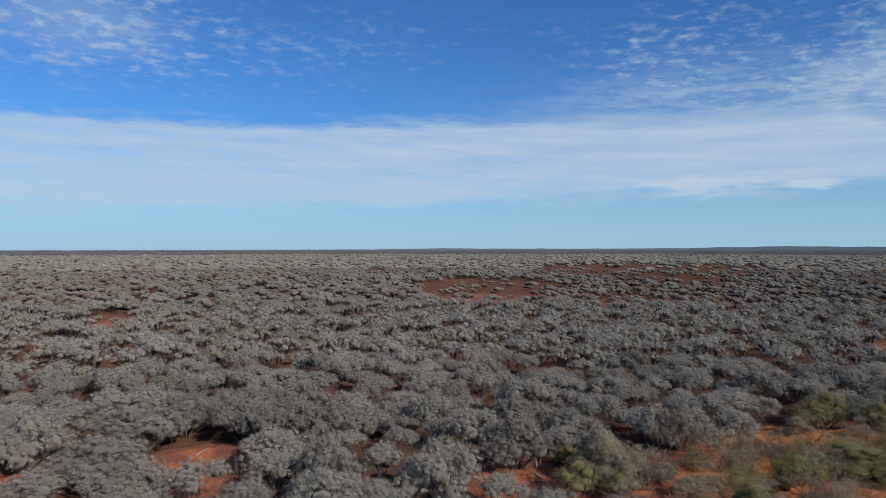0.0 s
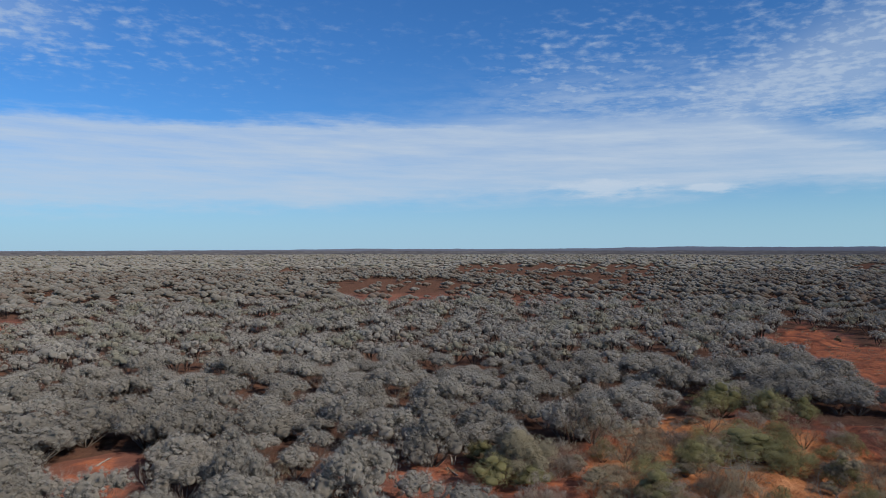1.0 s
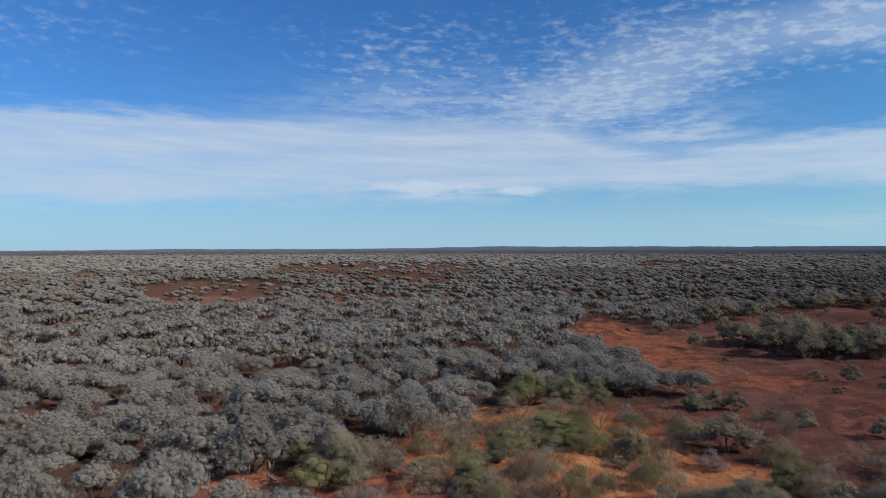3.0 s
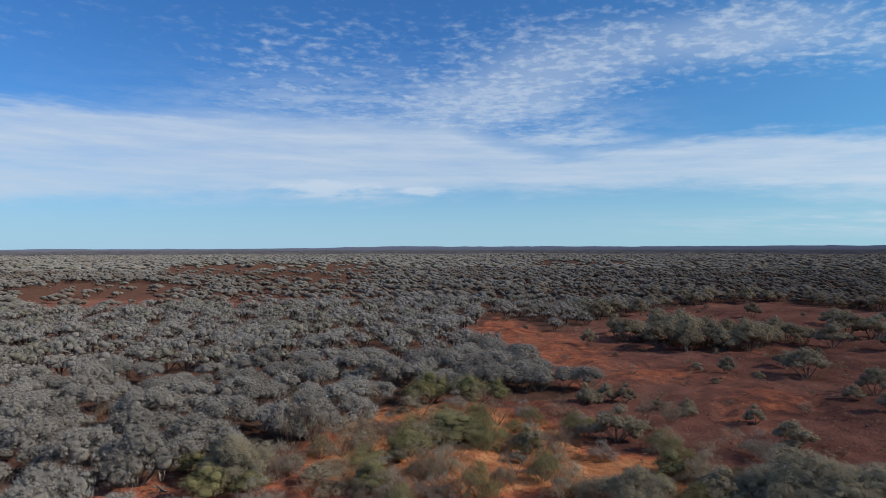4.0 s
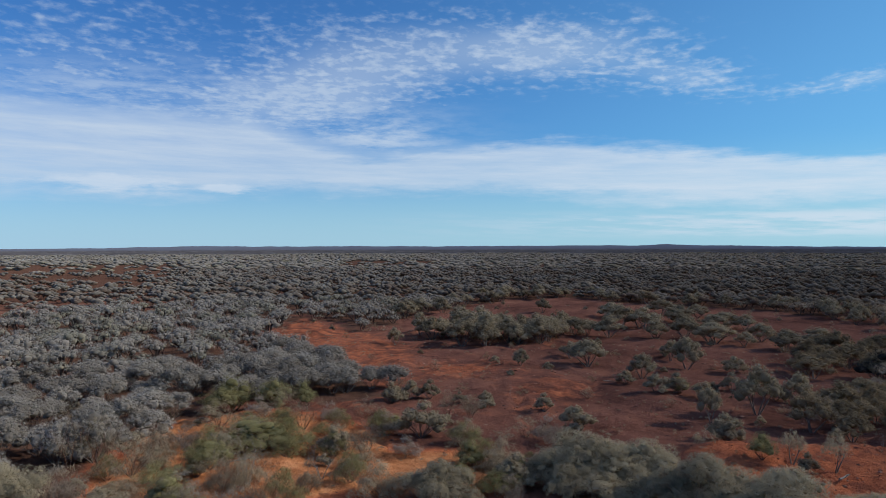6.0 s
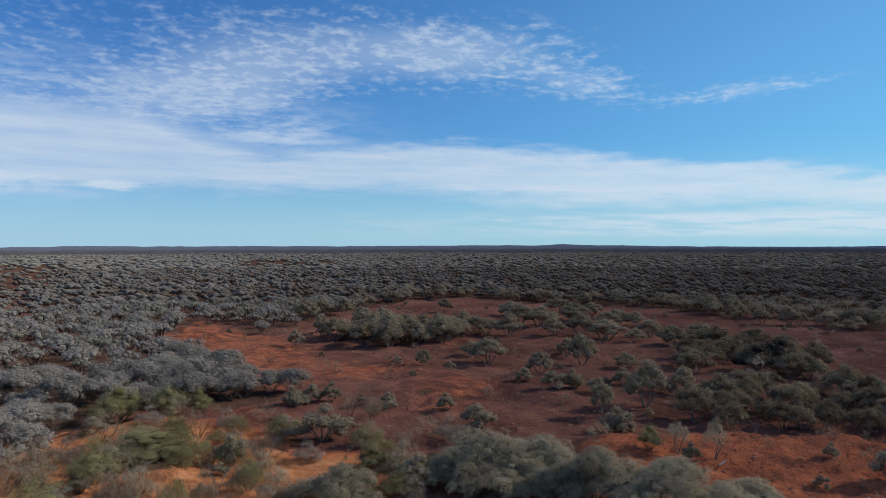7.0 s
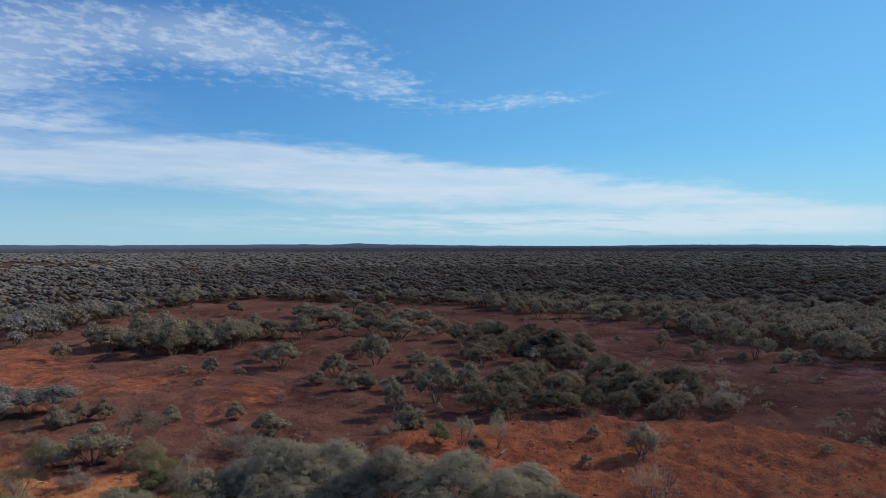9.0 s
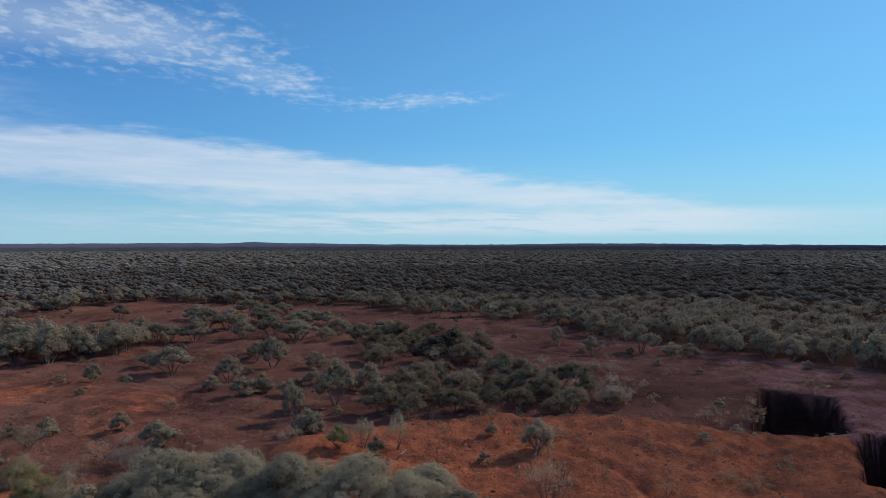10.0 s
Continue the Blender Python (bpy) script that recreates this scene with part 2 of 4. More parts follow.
def soil_material():
    """Red earth: orange sand, dark red gravel flats, pale crusts and leaf litter under the thicket."""
    m, n = material("red_earth")
    p = n.add("ShaderNodeNewGeometry", "Position")
    orange = n.add("ShaderNodeAttribute", 2, dict(attribute_name="orange"))
    litter = n.add("ShaderNodeAttribute", 2, dict(attribute_name="litter"))
    pale = n.add("ShaderNodeAttribute", 2, dict(attribute_name="pale"))
    big = n.noise(p, 0.06, 5.0, 0.6)
    midn = n.noise(p, 0.45, 6.0, 0.62)
    grit = n.noise(p, 5.0, 6.0, 0.7)
    stones = n.add("ShaderNodeTexVoronoi", 0, (), Vector=p, Scale=3.2)
    red = n.ramp(n.m("ADD", n.m("MULTIPLY", big, 0.7), n.m("MULTIPLY", midn, 0.3)), [(0.36, (0.094, 0.042, 0.033)), (0.5, (0.188, 0.082, 0.060)), (0.72, (0.30, 0.138, 0.094))])
    sand = n.ramp(n.m("ADD", n.m("MULTIPLY", midn, 0.7), n.m("MULTIPLY", grit, 0.3)), [(0.3, (0.22, 0.085, 0.040)), (0.5, (0.46, 0.185, 0.080)), (0.72, (0.68, 0.34, 0.165))])
    rust = n.ramp(n.m("ADD", n.m("MULTIPLY", midn, 0.6), n.m("MULTIPLY", grit, 0.4)), [(0.3, (0.20, 0.062, 0.032)), (0.5, (0.44, 0.132, 0.062)), (0.75, (0.62, 0.23, 0.115))])
    crust = n.ramp(midn, [(0.3, (0.25, 0.099, 0.090)), (0.7, (0.43, 0.19, 0.172))])
    brush = n.ramp(n.m("ADD", n.m("MULTIPLY", midn, 0.6), n.m("MULTIPLY", grit, 0.4)), [(0.35, (0.07, 0.040, 0.030)), (0.55, (0.125, 0.066, 0.047)), (0.75, (0.24, 0.11, 0.065))])
    scrub = n.add("ShaderNodeAttribute", 2, dict(attribute_name="scrub"))
    # scrub colours lifted slightly towards blue for the haze of distance
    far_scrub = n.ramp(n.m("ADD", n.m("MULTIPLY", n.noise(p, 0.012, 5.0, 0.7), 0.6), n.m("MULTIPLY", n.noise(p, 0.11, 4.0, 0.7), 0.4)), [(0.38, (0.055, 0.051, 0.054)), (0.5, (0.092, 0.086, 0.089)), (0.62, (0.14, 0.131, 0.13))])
    edge = n.m("MULTIPLY", n.m("SUBTRACT", midn, 0.5), 0.9)
    sand = n.mix(n.span(n.m("ADD", orange, n.m("MULTIPLY", edge, 0.6)), 0.68, 0.95), rust, sand)
    c = n.mix(n.span(n.m("ADD", orange, edge), 0.3, 0.75), red, sand)
    c = n.mix(n.span(n.m("ADD", pale, edge), 0.4, 0.85), c, crust)
    c = n.mix(n.span(n.m("ADD", litter, edge), 0.35, 0.75), c, brush)
    fleck = n.noise(p, 1.7, 5.0, 0.75)
    c = n.mix(n.span(fleck, 0.54, 0.68, 0.0, 0.55), c, n.mix(1.0, c, (0.42, 0.40, 0.42, 1), "MULTIPLY"))
    c = n.mix(n.span(fleck, 0.44, 0.33, 0.0, 0.4), c, n.mix(1.0, c, (1.5, 1.45, 1.4, 1), "MULTIPLY"))
    c = n.mix(n.span(grit, 0.58, 0.70, 0.0, 0.6), c, (0.05, 0.026, 0.02, 1))
    # far scrub darkened by bearing, with backlit shade in the colour
    darkened = n.add("ShaderNodeAttribute", 2, dict(attribute_name="darkened"))
    far_scrub = n.mix(darkened, far_scrub, n.mix(1.0, far_scrub, (0.72, 0.72, 0.74, 1), "MULTIPLY"))
    # haze painted into the base colour: blue-grey that grows with distance
    far_haze = n.add("ShaderNodeAttribute", 2, dict(attribute_name="far_haze"))
    far_scrub = n.mix(far_haze, far_scrub, (0.125, 0.135, 0.175, 1))
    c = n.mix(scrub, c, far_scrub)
    # shade inside the diggings, painted as a near-black earth colour
    pit_shade = n.add("ShaderNodeAttribute", 2, dict(attribute_name="pit_shade"))
    c = n.mix(pit_shade, c, n.ramp(midn, [(0.35, (0.03, 0.017, 0.015)), (0.7, (0.085, 0.042, 0.035))]))
    h = n.m("ADD", n.m("MULTIPLY", midn, 1.0), n.m("ADD", n.m("MULTIPLY", grit, 0.35), n.m("MULTIPLY", stones, -0.12)))
    return finish(m, n, c, 0.95, n.m("ADD", h, n.m("MULTIPLY", fleck, 0.7)), 1.0, 0.35, spec=0.0)


GREY_LEAF = leaf_material("grey_mulga_leaf", (0.230, 0.206, 0.176), (0.342, 0.309, 0.266), (0.456, 0.416, 0.365))
SILVER_LEAF = leaf_material("silver_mulga_leaf", (0.25, 0.212, 0.145), (0.39, 0.333, 0.23), (0.53, 0.462, 0.325))
GREEN_LEAF = leaf_material("dull_green_leaf", (0.23, 0.19, 0.128), (0.36, 0.30, 0.205), (0.49, 0.418, 0.29))
OLIVE_LEAF = leaf_material("olive_leaf", (0.19, 0.172, 0.078), (0.275, 0.248, 0.118), (0.37, 0.332, 0.17))
DRY_LEAF = leaf_material("dry_brown_leaf", (0.22, 0.172, 0.115), (0.33, 0.262, 0.18), (0.44, 0.36, 0.255))
MAUVE_LEAF = leaf_material("grey_twig_leaf", (0.21, 0.17, 0.135), (0.33, 0.27, 0.215), (0.44, 0.37, 0.30))
BARK = bark_material("grey_brown_bark", (0.085, 0.066, 0.056), (0.24, 0.19, 0.16))
DEAD_WOOD = bark_material("bleached_dead_wood", (0.20, 0.165, 0.14), (0.46, 0.40, 0.34))
RUST_TWIG = bark_material("rusty_twig", (0.10, 0.045, 0.03), (0.24, 0.12, 0.075))
SOIL = soil_material()


def stone_material():
    m, n = material("ironstone")
    own = n.add("ShaderNodeNewGeometry", "Random Per Island")
    return finish(m, n, n.ramp(own, [(0.0, (0.08, 0.034, 0.024)), (0.7, (0.22, 0.085, 0.05)), (1.0, (0.40, 0.22, 0.15))]), 0.8)


STONE = stone_material()
CHARRED_LEAF = leaf_material("charred_leaf", (0.014, 0.013, 0.012), (0.026, 0.024, 0.022), (0.05, 0.045, 0.04), 0.1)

# ---- plan of the clearings, in metres ----
MAIN = [
    (5.7, 43.7), (8.4, 51.8), (16.1, 51.6), (20.8, 55.7), (30.6, 64.7), (30.1, 63.9), (35.0, 64.1), (39.3, 62.0), (43.9, 59.2), (48.7, 57.9),
    (53.3, 58.5), (52.6, 60.5), (52.8, 65.7), (53.0, 71.4), (55.4, 78.2), (57.6, 86.7), (67.7, 112.8), (94.2, 138.6), (88.0, 116.6), (84.0, 102.4),
    (88.7, 103.6), (98.3, 108.5), (114.2, 118.2), (129.0, 123.3), (157.5, 128.8), (182.1, 122.0), (174.8, 93.7), (178.9, 69.4), (172.4, 44.5), (150.9, 25.1),
    (155.6, 19.2), (151.6, 6.6), (150.2, 3.2), (128.0, -3.4), (119.3, -16.1), (111.8, -25.1), (103.3, -34.4), (97.9, -40.5), (60.0, -60.0), (20.0, -40.0),
    (5.0, 0.0)]
ISLE_A = [
    (84.9, 87.5), (84.1, 81.2), (81.5, 73.7), (80.8, 68.5), (85.2, 65.2), (92.3, 64.8), (100.7, 64.7), (110.5, 64.2), (108.6, 63.0), (109.2, 70.1), (103.4, 72.6), (95.7, 74.6), (96.9, 82.1), (92.4, 85.0), (87.8, 86.2)]
ISLE_B = [
    (64.4, 17.6), (62.3, 13.7), (67.7, 5.8), (68.1, -3.0), (73.2, -4.9), (79.7, -2.2), (86.4, 7.4), (86.8, 16.2), (78.9, 20.2)]
ISLE_C = [
    (92.8, 27.7), (87.5, 20.5), (93.2, 10.8), (105.0, 11.5), (117.4, 20.3), (111.0, 31.3)]
PENINSULA = [
    (35.0, 64.1), (39.3, 62.0), (43.9, 59.2), (48.7, 57.9), (53.3, 58.5), (53.4, 61.4), (53.6, 66.7), (53.8, 72.5), (56.2, 79.4), (58.5, 88.0)]
FAR_A = [
    (-16.5, 281.6), (-10.7, 322.8), (2.7, 363.6), (33.4, 333.7), (61.9, 311.9), (39.6, 191.5), (24.7, 187.3), (5.7, 191.9), (-6.0, 200.5)]
FAR_B = [
    (78.6, 635.1), (172.0, 678.5), (274.5, 593.1), (142.8, 302.3), (95.4, 252.0), (79.4, 286.5), (67.4, 336.1), (49.7, 401.5)]
FAR_C = [
    (-57.0, 446.4), (-41.5, 402.4), (-42.8, 547.1), (-62.8, 636.4)]
FAR_D = [
    (323.9, 431.2), (380.1, 385.4), (548.3, 522.4), (497.5, 633.5)]
FAR_E = [
    (88.6, 320.0), (135.2, 311.8), (85.3, 180.7), (67.6, 156.0), (55.8, 171.1), (25.3, 176.3), (33.0, 218.9)]
GAP_A = [
    (-18.2, 44.4), (-21.8, 54.2), (-19.2, 55.7), (-15.6, 47.7), (-14.2, 44.3)]
GAP_B = [
    (2.0, 44.3), (2.7, 49.4), (7.0, 50.3), (7.1, 46.5), (6.5, 44.3)]
GAP_C = [
    (-28.7, 44.4), (-30.9, 47.7), (-27.7, 46.3), (-25.8, 44.4)]
PIT_A = [
    (64.6, -16.2), (64.8, -23.9), (79.0, -27.5), (81.0, -26.4), (82.5, -21.6)]
PIT_B = [
    (61.0, -23.0), (50.4, -19.7), (46.9, -18.8), (45.8, -20.1), (62.2, -28.0), (64.2, -26.3)]
SAND = [
    (12.9, 42.7), (16.3, 52.3), (21.9, 57.4), (31.1, 65.8), (31.4, 64.0), (36.8, 57.2), (40.0, 48.8), (40.6, 44.9), (36.8, 39.4), (41.0, 36.6),
    (38.6, 30.2), (35.0, 27.3), (27.7, 33.8)]
TONGUE = [
    (67.7, 112.8), (94.2, 138.6), (88.0, 116.6), (81.4, 88.4), (66.5, 64.7), (56.3, 62.2), (54.1, 74.3), (56.4, 88.5)]
RIDGE = [(65.6, 52.6), (69.2, 53.8), (75.7, 55.8), (82.8, 59.0), (92.1, 60.3), (100.7, 59.2), (108.5, 60.2), (112.6, 59.7)]       # bearing and distance of the bank's crest
SKYLINE = [(-32.9, -0.3), (-21.8, -0.29), (-6.8, -0.22), (0.7, -0.13), (10.1, -0.17), (18.5, -0.12), (22.6, -0.04), (26.8, 0.04), (32.9, -0.02), (38.5, 0.01), (45.6, -0.03), (54.6, 0.01), (59.8, 0.02), (61.9, -0.01), (63.9, 0.11), (65.8, 0.02), (70.9, -0.06), (73.2, -0.11), (82.6, -0.18), (89.6, -0.09), (96.3, -0.08), (102.6, -0.18), (112.4, -0.24)]    # bearing and height in degrees of the far hills


def inside(px, py, poly):
    """Signed distance, positive inside the polygon."""
    px, py = np.asarray(px, float), np.asarray(py, float)
    best = np.full(px.shape, 1e9)
    odd = np.zeros(px.shape, bool)
    for (ax, ay), (bx, by) in zip(poly, poly[1:] + poly[:1]):
        ex, ey = bx - ax, by - ay
        k = np.clip(((px - ax) * ex + (py - ay) * ey) / (ex * ex + ey * ey), 0, 1)
        best = np.minimum(best, np.hypot(px - ax - k * ex, py - ay - k * ey))
        cross = (ay > py) != (by > py)
        odd ^= cross & (px < ax + (py - ay) * ex / (ey if ey else 1e-9))
    return np.where(odd, best, -best)


def ease(v, a, b):
    k = np.clip((v - a) / (b - a), 0, 1)
    return k * k * (3 - 2 * k)


def ripple(x, y, wave, seed):
    """Cheap smooth noise, about -1 to 1."""
    rs = np.random.RandomState(seed)
    out = np.zeros(np.shape(x))
    for i in range(7):
        a, ph = rs.uniform(0, math.tau), rs.uniform(0, math.tau)
        k = math.tau / (wave * rs.uniform(0.55, 1.7))
        out = out + np.sin(k * (x * math.cos(a) + y * math.sin(a)) + ph + 0.9 * np.sin(0.61 * k * (x * math.sin(a) - y * math.cos(a)) + 2 * ph))
    return out / 3.2


def bare(x, y):
    """How open the ground is: 1 in a clearing, 0 in the thicket."""
    w = ripple(x, y, 14, 3) * 2.2 + ripple(x, y, 5, 4) * 0.8
    r = np.hypot(x, y)
    out = ease(inside(x, y, MAIN) + w, -1.0, 2.0)
    for gap, k in ((FAR_E, 0.45), (FAR_A, 0.84), (FAR_B, 0.82), (FAR_C, 0.97), (FAR_D, 0.8), (GAP_A, 1.0), (GAP_B, 1.0), (GAP_C, 1.0)):
        far = np.hypot(*gap[0]) > 150
        out = np.maximum(out, k * ease(inside(x, y, gap) + w * (3.0 if far else 0.2), -1 if far else -2.4, 6 if far else -0.8))
    spots = ease(ripple(x, y, 60, 12) + 0.55 * ripple(x, y, 19, 13), 1.0, 1.55) * ease(r, 90, 160)
    return np.maximum(out, 0.9 * spots)


def sunward_dark(x, y):
    """Silver thicket giving way to darker scrub, plus backlit shade put into the colour: 0 to 1."""
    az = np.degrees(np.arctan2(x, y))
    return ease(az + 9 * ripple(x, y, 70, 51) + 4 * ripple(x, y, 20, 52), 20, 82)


def land(x, y):
    """Height of the ground."""
    x, y = np.asarray(x, float), np.asarray(y, float)
    r, az = np.hypot(x, y), np.degrees(np.arctan2(x, y))
    az = np.where(az < -135, az + 360, az)
    near = ease(r, 400, 150)
    z = near * (0.16 * ripple(x, y, 17, 1) + 0.06 * ripple(x, y, 4.5, 2)) + 0.5 * ease(r, 300, 900) * ripple(x, y, 240, 8)
    # the bank in front of the pits
    rr = np.interp(az, [a for a, _ in RIDGE], [b for _, b in RIDGE]) + 0.7 * ripple(x, y, 9, 5)
    k = ease(az, RIDGE[0][0] - 5, RIDGE[0][0] + 3) * ease(az, 178, 150)
    u = rr - r
    f = np.where(u < 0, 1 - ease(-u, 0.0, 2.8), 1 - 0.85 * np.clip(u / 30, 0, 1))
    z = z + 1.8 * k * f * (1 + 0.04 * ripple(x, y, 6.0, 6)) + 0.07 * k * f * ripple(x, y, 1.6, 16) + 0.16 * k * f * ease(np.abs(ripple(x, y, 5.5, 17)), 0.35, 0.0) - 0.2 * k * f * ease(np.abs(ripple(x, y, 7.5, 18)), 0.12, 0.0)
    # gullies in the tongue of bare earth and through the red flat
    g = np.exp(-((ripple(x, y, 26, 21)) / 0.07) ** 2) * ease(inside(x, y, MAIN), 0, 4) * near
    z = z - 0.4 * g
    wash = ease(inside(x, y, MAIN), 0, 4) * near * ease(az, 72, 58) * ease(r, 55, 65)
    ledge = ripple(x * 0.45, y, 9, 23) + 0.35 * ripple(x, y, 5, 24)
    z = z + 0.28 * wash * (ease(ledge, -0.05, 0.05) + ease(ledge, 0.55, 0.63) - 0.5)
    hum = np.maximum(ripple(x, y, 6.5, 61) + 0.5 * ripple(x, y, 2.4, 62) - 0.55, 0)
    z = z + 0.32 * ease(hum, 0.0, 0.35) * np.clip(ease(inside(x, y, SAND), -2, 3) + 0.5 * k * f, 0, 1)
    # two old diggings
    for pit, deep in ((PIT_A, 10.0), (PIT_B, 9.0)):
        d = inside(x, y, pit) + 0.25 * ripple(x, y, 2.6, 7)
        z = z - deep * ease(d, -0.25, 0.75) + 0.25 * np.exp(-((d + 1.2) / 0.9) ** 2)
    # hills on the skyline
    hill = np.interp(az, [a for a, _ in SKYLINE], [b for _, b in SKYLINE], left=-0.2, right=-0.2)
    top = 16.0 + 4300 * np.tan(np.radians(hill)) + 1.2 * ripple(az, 0 * az, 3.0, 9)
    z = z + np.maximum(top, -4) * ease(r, 3000, 4300)
    z = z + (2.2 + 1.6 * ripple(x, y, 30, 10) + 1.5 * ripple(x, y, 120, 11)) * ease(r, 1250, 1700)
    return z


def mesh_object(name, verts, faces, mat, parent=None, smooth=False, attrs=None, normals=None):
    me = bpy.data.meshes.new(name)
    verts, faces = np.asarray(verts, np.float32), np.asarray(faces, np.int32)
    k = faces.shape[1]
    me.vertices.add(len(verts))
    me.vertices.foreach_set("co", verts.ravel())
    me.loops.add(faces.size)
    me.loops.foreach_set("vertex_index", faces.ravel())
    me.polygons.add(len(faces))
    me.polygons.foreach_set("loop_start", np.arange(len(faces), dtype=np.int32) * k)
    me.polygons.foreach_set("loop_total", np.full(len(faces), k, np.int32))
    me.polygons.foreach_set("use_smooth", np.full(len(faces), smooth))
    me.update(calc_edges=True)
    if normals is not None:
        me.normals_split_custom_set_from_vertices(np.asarray(normals, np.float32))
    for key, value in (attrs or {}).items():
        me.attributes.new(key, "FLOAT", "POINT").data.foreach_set("value", np.asarray(value, np.float32))
    me.materials.append(mat)
    ob = new(name, me)
    ob.parent = parent
    return ob


# ---- the ground, one sheet to the horizon ----
def make_ground():
    th = np.radians(np.concatenate([np.arange(-48, 72, 0.66), np.arange(72, 122, 0.33), np.arange(122, 312, 4.0)]))
    rr = [0.0, 6, 12, 18, 22, 26, 29]
    r = 31.0
    while r < 4900:
        rr.append(r)
        r += 0.5 if r < 95 else min(0.5 + (r - 95) * 0.014, 80.0)
    rr = np.array(rr + [4900.0])
    R_, T_ = np.meshgrid(rr, th, indexing="ij")
    X, Y = R_ * np.sin(T_), R_ * np.cos(T_)
    Z = land(X, Y)
    nr, nt = X.shape
    i, j = np.meshgrid(np.arange(nr - 1), np.arange(nt), indexing="ij")
    jn = (j + 1) % nt
    faces = np.stack([i * nt + j, i * nt + jn, (i + 1) * nt + jn, (i + 1) * nt + j], -1).reshape(-1, 4)[:, ::-1]
    b = bare(X, Y)
    az = np.degrees(T_)
    orange = np.maximum(ease(inside(X, Y, SAND), -2.5, 3.0), ease(inside(X, Y, TONGUE), -3, 4) * 0.5)
    orange = np.maximum(orange, 0.61 * ease(az, 62, 68) * ease(az, 135, 120) * ease(np.interp(az, [a for a, _ in RIDGE], [q for _, q in RIDGE]) + 1.5 - R_, -1, 2))
    orange = np.maximum(orange, (0.34 + 0.12 * ripple(X, Y, 30, 35)) * ease(az, 74, 50) * b * ease(R_, 150, 110))
    orange = np.maximum(orange, 0.65 * ease(inside(X, Y, FAR_C), -8, 8))
    pale = ease(az, 94, 106) * ease(R_, 70, 90) * ease(R_, 125, 105) * (0.6 + 0.35 * ripple(X, Y, 12, 31))
    pale = np.maximum(pale, 0.55 * b * ease(az, 68, 84) * ease(R_, 82, 96) * (0.8 + 0.35 * ripple(X, Y, 14, 32)))
    pale = np.maximum(pale, 0.75 * ease(az, 106.5, 109) * ease(R_, 60, 66) * ease(R_, 92, 80))
    for gap in (GAP_A, GAP_B, GAP_C):
        orange = np.maximum(orange, 0.5 * ease(inside(X, Y, gap), -3, 1))
    # where the diggings take their painted shade
    pit_shade = np.zeros_like(X)
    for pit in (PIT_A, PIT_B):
        pit_shade = np.maximum(pit_shade, ease(inside(X, Y, pit) + 0.25 * ripple(X, Y, 2.6, 7), -0.55, -0.2))
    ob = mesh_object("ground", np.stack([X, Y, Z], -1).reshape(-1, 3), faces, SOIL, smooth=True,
                     attrs=dict(orange=orange.ravel(), litter=np.maximum(1 - b, 0.72 * ease(R_, 190, 260)).ravel(), pale=pale.ravel(), scrub=ease(R_, 900, 1500).ravel(), far_haze=ease(R_, 2200, 4000).ravel(), darkened=sunward_dark(X, Y).ravel(), pit_shade=pit_shade.ravel()))
    return tagged(ob, "rust-red outback earth with orange sand and dark gravel", "ground", kind="structure")


make_ground()


# ---- plants ----
def ellipsoid(centre, radii, around, rings, rs, rough):
    """Closed rounded bodies, one for each centre: triangle corners and their normals."""
    th = np.linspace(0.06, math.pi - 0.06, rings + 1)
    ph = np.arange(around) * math.tau / around
    TH, PH = np.meshgrid(th, ph, indexing="ij")
    d = np.stack([np.sin(TH) * np.cos(PH), np.sin(TH) * np.sin(PH), np.cos(TH)], -1).reshape(-1, 3)
    ii, jj = np.meshgrid(np.arange(rings), np.arange(around), indexing="ij")
    jn = (jj + 1) % around
    q = np.stack([ii * around + jj, (ii + 1) * around + jj, (ii + 1) * around + jn, ii * around + jj, (ii + 1) * around + jn, ii * around + jn], -1).reshape(-1)
    uneven = 1 + rs.uniform(-0.12, 0.12, (len(centre), len(d), 1))
    v = centre[:, None, :] + d[None] * uneven * radii[:, None, :]
    n = d[None] + rs.normal(0, rough, (len(centre), len(d), 3))
    n /= np.linalg.norm(n, axis=2)[:, :, None]
    return v[:, q].reshape(-1, 3), n[:, q].reshape(-1, 3), len(q)


